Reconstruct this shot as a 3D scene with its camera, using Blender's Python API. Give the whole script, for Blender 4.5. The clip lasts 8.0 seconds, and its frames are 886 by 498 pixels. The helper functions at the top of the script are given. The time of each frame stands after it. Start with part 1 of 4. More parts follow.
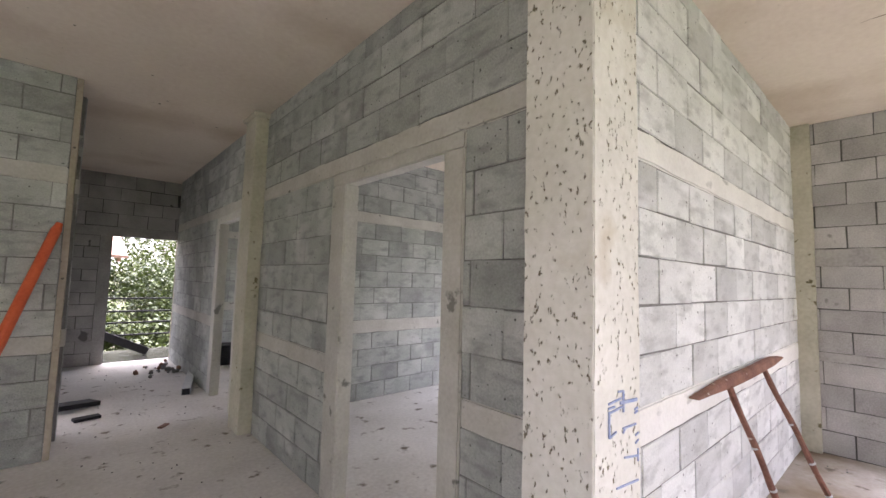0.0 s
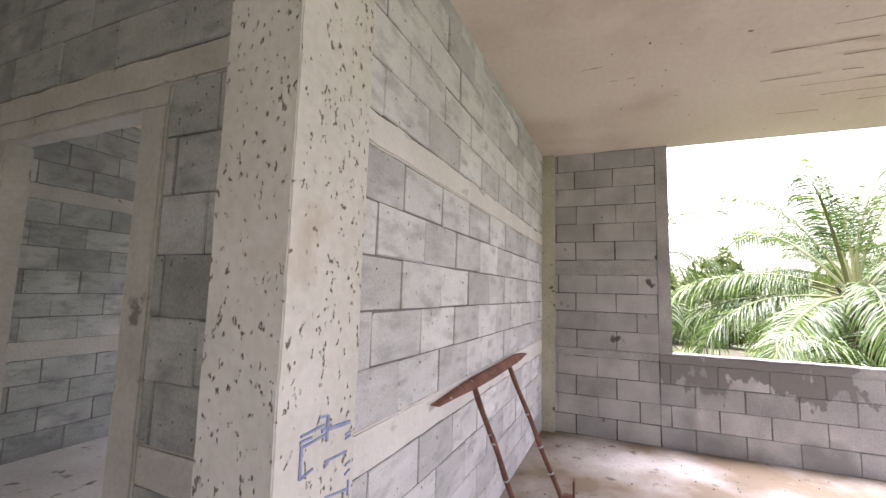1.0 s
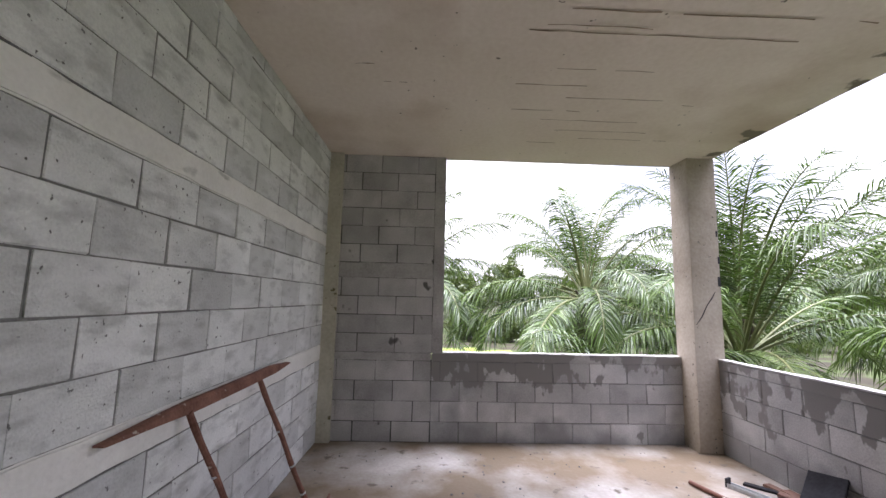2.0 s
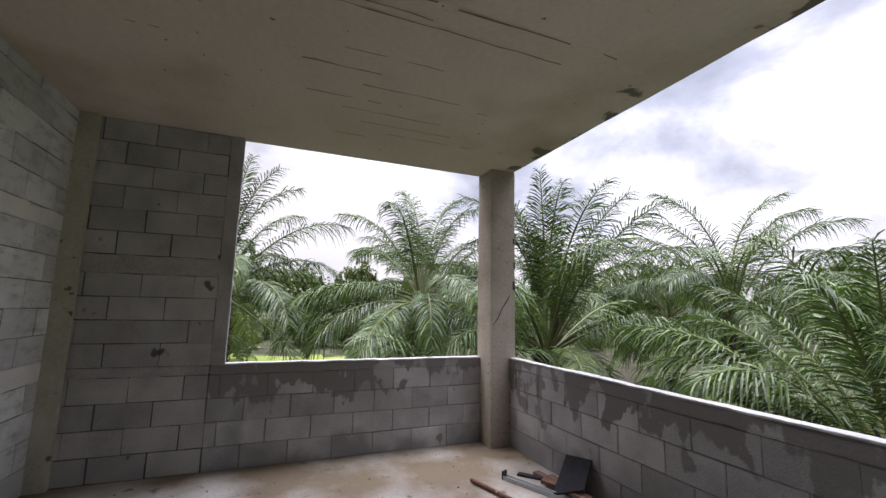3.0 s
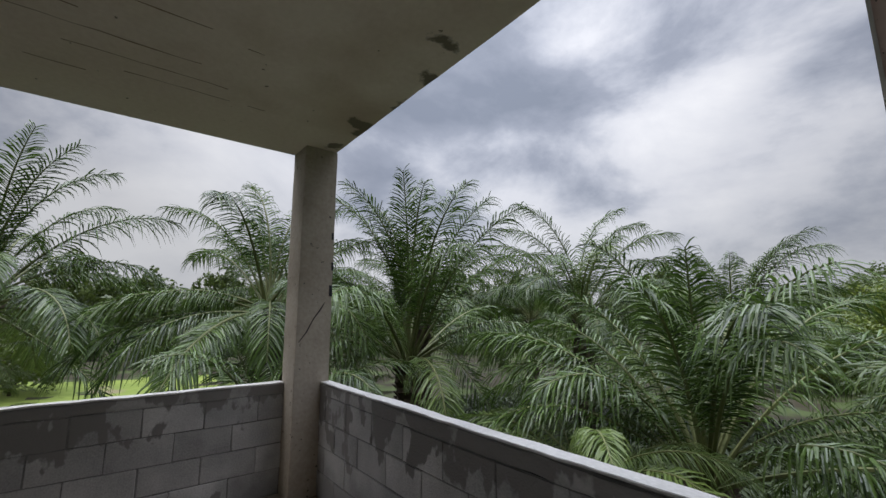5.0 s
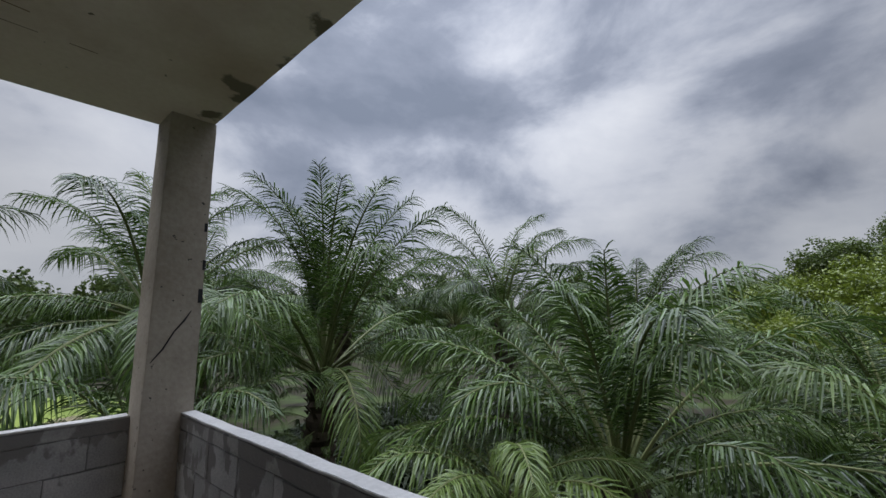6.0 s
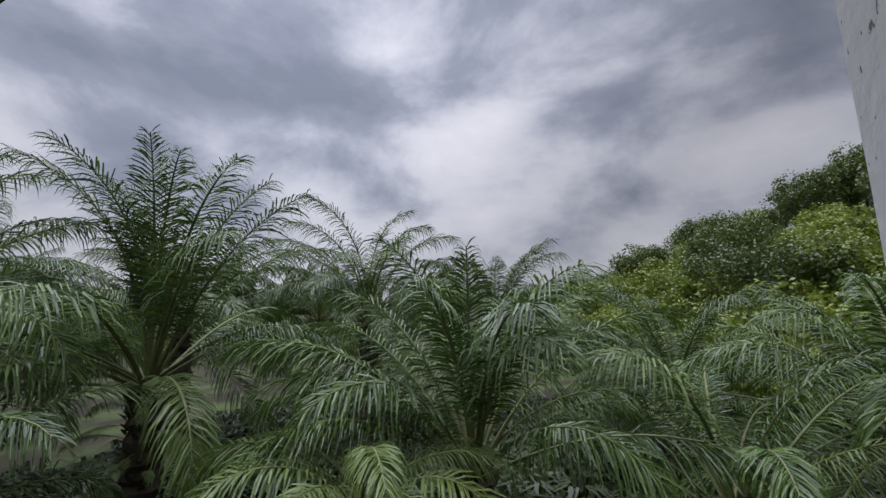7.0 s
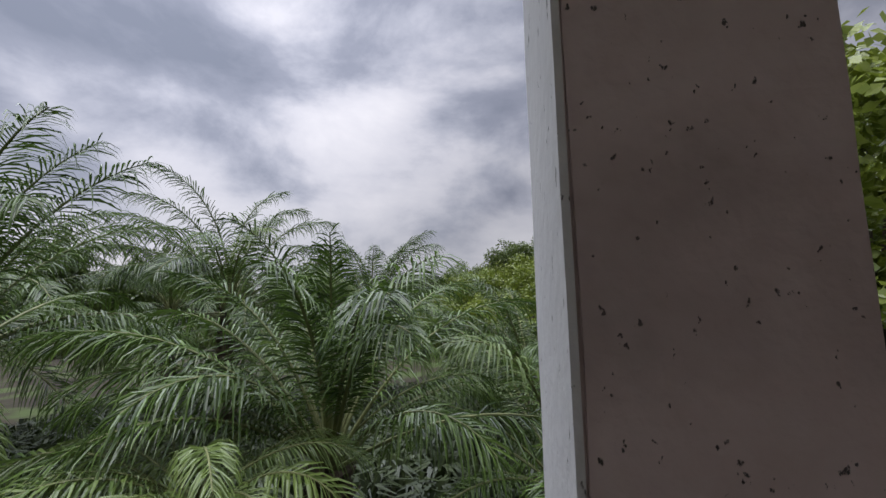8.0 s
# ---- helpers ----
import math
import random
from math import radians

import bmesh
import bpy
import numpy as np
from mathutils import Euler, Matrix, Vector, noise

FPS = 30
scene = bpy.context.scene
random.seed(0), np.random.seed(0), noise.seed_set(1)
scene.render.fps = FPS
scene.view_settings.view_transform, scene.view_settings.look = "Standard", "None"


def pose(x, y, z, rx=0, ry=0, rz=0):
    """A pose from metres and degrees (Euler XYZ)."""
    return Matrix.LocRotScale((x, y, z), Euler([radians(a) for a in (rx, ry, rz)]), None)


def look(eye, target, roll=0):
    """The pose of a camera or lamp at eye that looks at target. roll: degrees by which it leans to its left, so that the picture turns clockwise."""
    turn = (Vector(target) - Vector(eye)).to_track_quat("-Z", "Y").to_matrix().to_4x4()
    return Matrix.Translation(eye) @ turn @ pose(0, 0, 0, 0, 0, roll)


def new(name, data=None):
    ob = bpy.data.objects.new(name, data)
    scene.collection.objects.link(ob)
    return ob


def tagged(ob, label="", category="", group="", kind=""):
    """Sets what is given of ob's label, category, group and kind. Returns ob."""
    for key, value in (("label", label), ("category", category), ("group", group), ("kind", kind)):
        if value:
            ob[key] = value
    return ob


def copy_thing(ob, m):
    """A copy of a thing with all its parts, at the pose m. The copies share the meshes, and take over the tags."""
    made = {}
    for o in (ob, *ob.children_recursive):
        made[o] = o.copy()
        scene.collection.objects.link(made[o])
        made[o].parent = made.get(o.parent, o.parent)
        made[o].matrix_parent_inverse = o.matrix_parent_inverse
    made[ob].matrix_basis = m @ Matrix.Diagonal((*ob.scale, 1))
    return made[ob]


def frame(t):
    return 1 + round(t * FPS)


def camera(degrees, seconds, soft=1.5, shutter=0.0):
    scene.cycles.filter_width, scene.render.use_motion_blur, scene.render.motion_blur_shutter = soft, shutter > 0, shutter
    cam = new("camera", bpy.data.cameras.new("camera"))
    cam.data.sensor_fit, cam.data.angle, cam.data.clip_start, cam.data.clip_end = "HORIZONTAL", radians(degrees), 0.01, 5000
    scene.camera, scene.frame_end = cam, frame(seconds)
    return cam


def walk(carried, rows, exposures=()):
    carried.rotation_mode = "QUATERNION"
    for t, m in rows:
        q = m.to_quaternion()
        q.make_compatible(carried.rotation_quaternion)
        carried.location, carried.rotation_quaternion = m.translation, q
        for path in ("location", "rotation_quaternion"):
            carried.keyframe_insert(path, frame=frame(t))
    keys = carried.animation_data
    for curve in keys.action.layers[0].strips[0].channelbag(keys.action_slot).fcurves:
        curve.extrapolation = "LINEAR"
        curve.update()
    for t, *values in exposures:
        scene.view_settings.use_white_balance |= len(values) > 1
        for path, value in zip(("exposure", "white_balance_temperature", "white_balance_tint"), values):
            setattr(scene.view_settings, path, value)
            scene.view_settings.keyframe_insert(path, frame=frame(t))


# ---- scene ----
cam = camera(94.2, 8.0)
PATH = [
    (0, (0.074, 0.134, 1.542), (1.407, 1.617, 1.692), 1.5),
    (0.5, (0.305, 0.061, 1.533), (1.919, 1.229, 1.707), 1.7),
    (1, (0.524, 0.024, 1.537), (2.355, 0.8, 1.742), 1.6),
    (1.5, (0.713, -0.063, 1.541), (2.67, 0.284, 1.766), 1.3),
    (2, (0.82, -0.327, 1.541), (2.804, -0.392, 1.784), 1.3),
    (3.3, (1.06, -1.051, 1.525), (2.835, -1.924, 1.816), 0.9),
    (3.5, (1.088, -1.145, 1.53), (2.826, -2.089, 1.826), 0.6),
    (4, (1.129, -1.403, 1.535), (2.792, -2.473, 1.835), 0.2),
    (5.5, (1.641, -2.169, 1.583), (3.108, -3.487, 1.915), -0.4),
    (6, (1.771, -2.397, 1.597), (3.081, -3.87, 1.934), -0.9),
    (6.5, (1.867, -2.583, 1.588), (2.94, -4.238, 1.921), -1.5),
    (7, (1.845, -2.709, 1.612), (2.639, -4.52, 1.911), -1.8),
    (7.5, (1.757, -2.765, 1.599), (2.263, -4.681, 1.863), -1.7),
    (8, (1.575, -2.816, 1.593), (1.84, -4.785, 1.828), -1.1),
]
EXPOSURES = [(0.0, 3.95, 6750, 26), (1.0, 3.4, 6750, 28), (1.5, 2.95, 6550, 26), (2.0, 2.35, 6450, 23), (3.5, 1.0, 6650, 17), (4.0, 0.8, 6650, 15), (5.5, 0.38, 6350, 11), (6.5, 0.22, 6200, 13), (7.5, 0.4, 6450, 17), (8.0, 0.5, 6450, 16)]
walk(cam, [(t, look(eye, target, roll)) for t, eye, target, roll in PATH], EXPOSURES)

# ---- world and sun ----
world = bpy.data.worlds.new("overcast_sky")
scene.world = world
world.use_nodes = True
wn, wl = world.node_tree.nodes, world.node_tree.links
wn.clear()


def wnode(kind, **values):
    n = wn.new(kind)
    for k, v in values.items():
        n.inputs[k].default_value = v
    return n


w_out = wnode("ShaderNodeOutputWorld")
w_bg = wnode("ShaderNodeBackground", Strength=1.0)
w_sky = wn.new("ShaderNodeTexSky")
w_sky.sky_type = "NISHITA"
w_sky.sun_disc = False
w_sky.sun_elevation, w_sky.sun_rotation = radians(62), radians(28)
w_dim = wn.new("ShaderNodeMix")
w_dim.data_type, w_dim.blend_type = "RGBA", "MULTIPLY"
w_dim.inputs[0].default_value = 1.0
w_dim.inputs[7].default_value = (0.075, 0.08, 0.09, 1)
wl.new(w_sky.outputs[0], w_dim.inputs[6])
w_co = wn.new("ShaderNodeTexCoord")
w_sep = wn.new("ShaderNodeSeparateXYZ")
wl.new(w_co.outputs["Generated"], w_sep.inputs[0])
w_div = wn.new("ShaderNodeMapping")
w_div.inputs["Scale"].default_value = (1.0, 1.0, 1.75)
w_div.inputs["Location"].default_value = (0.35, 0.2, 0.1)
wl.new(w_co.outputs["Generated"], w_div.inputs[0])
w_n1 = wnode("ShaderNodeTexNoise", Scale=2.6, Detail=12.0, Roughness=0.58, Distortion=0.2)
w_n2 = wnode("ShaderNodeTexNoise", Scale=1.3, Detail=3.0, Roughness=0.5)
wl.new(w_div.outputs[0], w_n1.inputs["Vector"])
wl.new(w_div.outputs[0], w_n2.inputs["Vector"])
w_mul = wn.new("ShaderNodeMix")
w_mul.data_type = "FLOAT"
w_mul.inputs[0].default_value = 0.45
wl.new(w_n1.outputs[0], w_mul.inputs[2])
wl.new(w_n2.outputs[0], w_mul.inputs[3])
w_ramp = wn.new("ShaderNodeValToRGB")
w_ramp.color_ramp.elements[0].position, w_ramp.color_ramp.elements[0].color = 0.36, (0.24, 0.27, 0.33, 1)
w_ramp.color_ramp.elements[1].position, w_ramp.color_ramp.elements[1].color = 0.67, (0.92, 0.93, 0.95, 1)
for at, colour in ((0.44, (0.34, 0.37, 0.44, 1)), (0.49, (0.50, 0.53, 0.60, 1)), (0.55, (0.72, 0.74, 0.79, 1))):
    w_ramp.color_ramp.elements.new(at).color = colour
wl.new(w_mul.outputs[0], w_ramp.inputs[0])
w_mix = wn.new("ShaderNodeMix")
w_mix.data_type = "RGBA"
w_mix.inputs[0].default_value = 0.9
wl.new(w_dim.outputs[2], w_mix.inputs[6])
wl.new(w_ramp.outputs[0], w_mix.inputs[7])
w_zen = wn.new("ShaderNodeMapRange")
w_zen.interpolation_type = "SMOOTHSTEP"
w_zen.inputs[1].default_value, w_zen.inputs[2].default_value, w_zen.inputs[3].default_value, w_zen.inputs[4].default_value = 0.66, 0.9, 0.78, 6.4
wl.new(w_sep.outputs[2], w_zen.inputs[0])
w_dot = wn.new("ShaderNodeVectorMath")
w_dot.operation = "DOT_PRODUCT"
w_dot.inputs[1].default_value = (0.45, -0.45, 0.77)
wl.new(w_co.outputs["Generated"], w_dot.inputs[0])
w_glow = wn.new("ShaderNodeMapRange")
w_glow.inputs[1].default_value, w_glow.inputs[2].default_value, w_glow.inputs[3].default_value, w_glow.inputs[4].default_value = 0.60, 0.98, 0.60, 1.25
wl.new(w_dot.outputs["Value"], w_glow.inputs[0])
w_total = wn.new("ShaderNodeMath")
w_total.operation = "MULTIPLY"
wl.new(w_zen.outputs[0], w_total.inputs[0])
wl.new(w_glow.outputs[0], w_total.inputs[1])
wl.new(w_total.outputs[0], w_bg.inputs[1])
wl.new(w_mix.outputs[2], w_bg.inputs[0])
wl.new(w_bg.outputs[0], w_out.inputs[0])

sun = new("sun", bpy.data.lights.new("sun", "SUN"))
sun.data.energy, sun.data.angle, sun.data.color = 0.6, radians(35), (1.0, 0.96, 0.9)
sun.matrix_world = look((7, 13, 30), (0, 0, 0))


# ---- materials ----
def surface(name, dark, light, grain=60.0, patch=1.6, rough=0.85, bump=0.35, spread=0.0, bump_scale=None, spec=0.3):
    """A procedural surface with a fine grain, broad patches and, by spread, a tone of its own for each piece."""
    m = bpy.data.materials.new(name)
    m.use_nodes = True
    n, l = m.node_tree.nodes, m.node_tree.links
    b = n["Principled BSDF"]
    b.inputs["Roughness"].default_value = rough
    b.inputs["Specular IOR Level"].default_value = spec
    geo = n.new("ShaderNodeNewGeometry")
    fine, broad = n.new("ShaderNodeTexNoise"), n.new("ShaderNodeTexNoise")
    fine.inputs["Scale"].default_value, fine.inputs["Detail"].default_value = grain, 4.0
    broad.inputs["Scale"].default_value, broad.inputs["Detail"].default_value = patch, 5.0
    for t in (fine, broad):
        l.new(geo.outputs["Position"], t.inputs["Vector"])
    both = n.new("ShaderNodeMix")
    both.data_type = "FLOAT"
    both.inputs[0].default_value = 0.6
    l.new(fine.outputs[0], both.inputs[2])
    l.new(broad.outputs[0], both.inputs[3])
    ramp = n.new("ShaderNodeValToRGB")
    ramp.color_ramp.elements[0].position, ramp.color_ramp.elements[0].color = 0.32, (*dark, 1)
    ramp.color_ramp.elements[1].position, ramp.color_ramp.elements[1].color = 0.68, (*light, 1)
    l.new(both.outputs[0], ramp.inputs[0])
    colour = ramp.outputs[0]
    if spread:
        info = n.new("ShaderNodeObjectInfo")
        span = n.new("ShaderNodeMapRange")
        span.inputs[3].default_value, span.inputs[4].default_value = 1 - spread, 1 + spread
        l.new(info.outputs["Random"], span.inputs[0])
        tone = n.new("ShaderNodeMix")
        tone.data_type, tone.blend_type = "RGBA", "MULTIPLY"
        tone.inputs[0].default_value = 1.0
        l.new(colour, tone.inputs[6])
        l.new(span.outputs[0], tone.inputs[7])
        colour = tone.outputs[2]
    l.new(colour, b.inputs["Base Color"])
    if bump:
        bn = n.new("ShaderNodeBump")
        bn.inputs["Strength"].default_value, bn.inputs["Distance"].default_value = bump, 0.01
        src = fine
        if bump_scale:
            src = n.new("ShaderNodeTexNoise")
            src.inputs["Scale"].default_value, src.inputs["Detail"].default_value = bump_scale, 5.0
            l.new(geo.outputs["Position"], src.inputs["Vector"])
        l.new(src.outputs[0], bn.inputs["Height"])
        l.new(bn.outputs[0], b.inputs["Normal"])
    return m


def overlay(m, colour, scale, low, high, detail=4.0, stretch=(1, 1, 1), rough=None, shift=(0, 0, 0), bumpy=0.0, amount=1.0, down=None, axis=2):
    """Lays a second colour over a surface where a noise is high: stains, pits, dirt."""
    n, l = m.node_tree.nodes, m.node_tree.links
    b = n["Principled BSDF"]
    old = b.inputs["Base Color"].links[0].from_socket
    geo = n.new("ShaderNodeNewGeometry")
    mp = n.new("ShaderNodeMapping")
    mp.inputs["Scale"].default_value = stretch
    mp.inputs["Location"].default_value = shift
    l.new(geo.outputs["Position"], mp.inputs[0])
    t = n.new("ShaderNodeTexNoise")
    t.inputs["Scale"].default_value, t.inputs["Detail"].default_value = scale, detail
    l.new(mp.outputs[0], t.inputs["Vector"])
    r = n.new("ShaderNodeMapRange")
    r.inputs[1].default_value, r.inputs[2].default_value, r.inputs[4].default_value = low, high, amount
    source = t.outputs[0]
    if down:
        sep, gain, total = n.new("ShaderNodeSeparateXYZ"), n.new("ShaderNodeMapRange"), n.new("ShaderNodeMath")
        l.new(geo.outputs["Position"], sep.inputs[0])
        l.new(sep.outputs[axis], gain.inputs[0])
        gain.inputs[1].default_value, gain.inputs[2].default_value, gain.inputs[3].default_value, gain.inputs[4].default_value = down
        l.new(source, total.inputs[0])
        l.new(gain.outputs[0], total.inputs[1])
        source = total.outputs[0]
    l.new(source, r.inputs[0])
    x = n.new("ShaderNodeMix")
    x.data_type = "RGBA"
    x.inputs[7].default_value = (*colour, 1)
    l.new(r.outputs[0], x.inputs[0])
    l.new(old, x.inputs[6])
    l.new(x.outputs[2], b.inputs["Base Color"])
    if rough is not None:
        q = n.new("ShaderNodeMapRange")
        q.inputs[3].default_value, q.inputs[4].default_value = b.inputs["Roughness"].default_value, rough
        l.new(r.outputs[0], q.inputs[0])
        l.new(q.outputs[0], b.inputs["Roughness"])
    if bumpy:
        bn = n.new("ShaderNodeBump")
        bn.inputs["Strength"].default_value, bn.inputs["Distance"].default_value = 1.0, bumpy
        bn.invert = True
        l.new(r.outputs[0], bn.inputs["Height"])
        before = b.inputs["Normal"].links
        if before:
            l.new(before[0].from_socket, bn.inputs["Normal"])
        l.new(bn.outputs[0], b.inputs["Normal"])
    return m


BLOCK = overlay(surface("concrete_block", (0.27, 0.288, 0.272), (0.49, 0.512, 0.492), 90, 3.0, 0.9, 0.5, 0.2), (0.60, 0.605, 0.595), 2.2, 0.58, 0.78)
BLOCK = overlay(BLOCK, (0.21, 0.217, 0.217), 6.0, 0.50, 0.74, 7.0, (1, 1, 2.4), amount=0.75)
BLOCK = overlay(BLOCK, (0.13, 0.13, 0.13), 38.0, 0.70, 0.74, 2.0, bumpy=0.004)
# Lighter copy of the block: the open side's light put into the north wall's colour.
LIT_BLOCK = overlay(surface("pale_block", (0.57, 0.585, 0.585), (0.78, 0.795, 0.79), 90, 3.0, 0.9, 0.7, 0.19), (0.34, 0.35, 0.35), 6.0, 0.50, 0.74, 8.0, (1, 1, 2.4), amount=0.7)
LIT_BLOCK = overlay(LIT_BLOCK, (0.84, 0.85, 0.86), 3.1, 0.56, 0.74, 6.0, (0.6, 1, 2.0), amount=0.8)
LIT_BLOCK = overlay(LIT_BLOCK, (0.20, 0.20, 0.20), 38.0, 0.70, 0.74, 2.0, bumpy=0.004)
# Grey block with small dark stains.
STAINED_BLOCK = overlay(surface("damp_block", (0.28, 0.272, 0.263), (0.52, 0.51, 0.50), 90, 3.0, 0.9, 0.5, 0.16), (0.11, 0.105, 0.10), 5.0, 0.70, 0.74, 2.0, (1, 1, 0.8), 0.7)
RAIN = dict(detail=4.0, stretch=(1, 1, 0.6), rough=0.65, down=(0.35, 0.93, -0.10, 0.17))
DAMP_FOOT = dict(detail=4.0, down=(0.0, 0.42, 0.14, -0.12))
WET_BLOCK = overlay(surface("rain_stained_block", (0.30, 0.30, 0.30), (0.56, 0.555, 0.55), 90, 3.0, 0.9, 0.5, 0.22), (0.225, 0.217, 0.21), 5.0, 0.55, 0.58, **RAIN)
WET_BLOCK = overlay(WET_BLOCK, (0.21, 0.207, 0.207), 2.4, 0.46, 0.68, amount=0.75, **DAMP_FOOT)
MORTAR = surface("mortar", (0.12, 0.12, 0.117), (0.27, 0.27, 0.262), 70, 4.0, 0.95, 0.7)
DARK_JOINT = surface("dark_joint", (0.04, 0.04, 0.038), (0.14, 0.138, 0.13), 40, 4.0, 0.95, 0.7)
# Cast band lightened likewise, for the light on the north wall.
LIT_BEAM = overlay(surface("pale_band", (0.72, 0.715, 0.69), (0.86, 0.855, 0.83), 45, 3.5, 0.9, 0.5), (0.34, 0.34, 0.33), 7.0, 0.62, 0.72, 5.0, (0.6, 1, 1.5), bumpy=0.003, amount=0.7)
BEAM = overlay(surface("cast_band", (0.44, 0.432, 0.392), (0.60, 0.592, 0.555), 45, 3.5, 0.9, 0.5), (0.22, 0.22, 0.20), 9.0, 0.66, 0.72, 3.0, bumpy=0.004)
DULL_BEAM = surface("damp_band", (0.29, 0.28, 0.27), (0.48, 0.47, 0.455), 45, 3.5, 0.9, 0.5)
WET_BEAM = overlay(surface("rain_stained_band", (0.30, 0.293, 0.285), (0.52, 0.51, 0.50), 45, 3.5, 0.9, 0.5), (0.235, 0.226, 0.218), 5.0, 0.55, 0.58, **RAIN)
COLUMN = overlay(overlay(surface("pitted_concrete", (0.64, 0.63, 0.57), (0.84, 0.83, 0.79), 30, 2.5, 0.85, 0.3),
                         (0.25, 0.225, 0.16), 58, 0.63, 0.685, 5.0, (1, 1, 0.6), bumpy=0.008), (0.42, 0.33, 0.20), 3.0, 0.62, 0.8, 6.0, amount=0.6)
GREEN_COLUMN = overlay(surface("algae_column", (0.40, 0.385, 0.30), (0.60, 0.58, 0.49), 30, 2.5, 0.85, 0.3), (0.16, 0.14, 0.08), 12, 0.66, 0.72, 3.0, bumpy=0.004)
EDGE_COLUMN = overlay(overlay(surface("dull_concrete", (0.74, 0.585, 0.545), (0.86, 0.73, 0.69), 30, 1.6, 0.85, 0.3), (0.16, 0.13, 0.12), 110, 0.69, 0.72, 3.0, (1, 1, 0.7), bumpy=0.004), (0.30, 0.24, 0.22), 2.2, 0.58, 0.75, 5.0, amount=0.6)
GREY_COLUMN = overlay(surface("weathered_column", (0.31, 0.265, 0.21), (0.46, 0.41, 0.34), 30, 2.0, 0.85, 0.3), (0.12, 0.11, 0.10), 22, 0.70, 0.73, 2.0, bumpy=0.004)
SLAB = overlay(overlay(surface("slab_soffit", (0.65, 0.56, 0.465), (0.77, 0.69, 0.595), 25, 0.9, 0.9, 0.15), (0.40, 0.29, 0.19), 0.8, 0.54, 0.76, 6.0, amount=0.6),
               (0.20, 0.17, 0.13), 14, 0.74, 0.77, 2.0)
SLAB = overlay(SLAB, (0.20, 0.17, 0.13), 3.2, 0.60, 0.64, 5.0, down=(-3.0, -3.5, -0.25, 0.10), axis=1)
def dusty_floor(name):
    return surface(name, (0.42, 0.39, 0.35), (0.62, 0.59, 0.55), 30, 1.3, 0.8, 0.3)


FLOOR_SPOTS = dict(colour=(0.16, 0.135, 0.105), scale=6, low=0.62, high=0.70, detail=5.0)
# Whitish dust, lightened further for the light from the hall's openings.
LIT_DUSTY_FLOOR = overlay(surface("dusty_floor", (0.50, 0.485, 0.455), (0.74, 0.725, 0.70), 30, 1.3, 0.8, 0.3), **FLOOR_SPOTS)
# Mud deepens eastward; its brown also dims the bright window end.
FLOOR = overlay(overlay(dusty_floor("muddy_floor"), (0.18, 0.128, 0.072), 1.1, 0.46, 0.70, 6.0, amount=0.9, shift=(0, 3.1, 0), down=(1.6, 3.6, -0.12, 0.13), axis=0), **FLOOR_SPOTS)
RUST = overlay(surface("rusty_steel", (0.13, 0.055, 0.04), (0.28, 0.14, 0.10), 60, 8, 0.75, 0.4), (0.5, 0.42, 0.36), 18, 0.66, 0.7)
ORANGE = surface("orange_paint", (0.60, 0.10, 0.04), (0.75, 0.16, 0.06), 40, 5, 0.5, 0.15)
BLACK = surface("black_steel", (0.012, 0.012, 0.014), (0.035, 0.035, 0.04), 40, 5, 0.8, 0.2)
WOOD = surface("weathered_wood", (0.14, 0.08, 0.06), (0.32, 0.19, 0.14), 50, 6, 0.8, 0.4)
GALV = surface("galvanised_steel", (0.40, 0.42, 0.43), (0.60, 0.62, 0.62), 40, 6, 0.45, 0.15)
CHALK = surface("blue_chalk", (0.22, 0.30, 0.56), (0.46, 0.52, 0.68), 120, 20, 0.9, 0.2)
GRASS = overlay(surface("plantation_soil", (0.02, 0.017, 0.010), (0.05, 0.042, 0.022), 3.0, 0.25, 0.95, 0.6), (0.06, 0.085, 0.025), 0.5, 0.48, 0.62)
LAWN = overlay(surface("lawn", (0.12, 0.17, 0.03), (0.24, 0.30, 0.06), 2.5, 0.2, 0.95, 0.6), (0.22, 0.19, 0.11), 0.25, 0.60, 0.68)
BARK = surface("palm_trunk", (0.04, 0.03, 0.022), (0.11, 0.085, 0.06), 25, 3, 0.95, 0.8)
RACHIS = surface("frond_stalk", (0.09, 0.11, 0.04), (0.20, 0.21, 0.085), 30, 4, 0.6, 0.2)


def leaf_material(name, dark, light, through_leaf=0.28, rough=0.31):
    m = bpy.data.materials.new(name)
    m.use_nodes = True
    n, l = m.node_tree.nodes, m.node_tree.links
    b, out = n["Principled BSDF"], n["Material Output"]
    b.inputs["Roughness"].default_value = rough
    b.inputs["Specular IOR Level"].default_value = 0.55
    geo, info = n.new("ShaderNodeNewGeometry"), n.new("ShaderNodeObjectInfo")
    ramp = n.new("ShaderNodeValToRGB")
    ramp.color_ramp.elements[0].color, ramp.color_ramp.elements[1].color = (*dark, 1), (*light, 1)
    mixv = n.new("ShaderNodeMix")
    mixv.data_type = "FLOAT"
    mixv.inputs[0].default_value = 0.35
    l.new(geo.outputs["Random Per Island"], mixv.inputs[2])
    l.new(info.outputs["Random"], mixv.inputs[3])
    l.new(mixv.outputs[0], ramp.inputs[0])
    l.new(ramp.outputs[0], b.inputs["Base Color"])
    tr = n.new("ShaderNodeBsdfTranslucent")
    l.new(ramp.outputs[0], tr.inputs[0])
    mix = n.new("ShaderNodeMixShader")
    mix.inputs[0].default_value = through_leaf
    l.new(b.outputs[0], mix.inputs[1])
    l.new(tr.outputs[0], mix.inputs[2])
    l.new(mix.outputs[0], out.inputs[0])
    return m


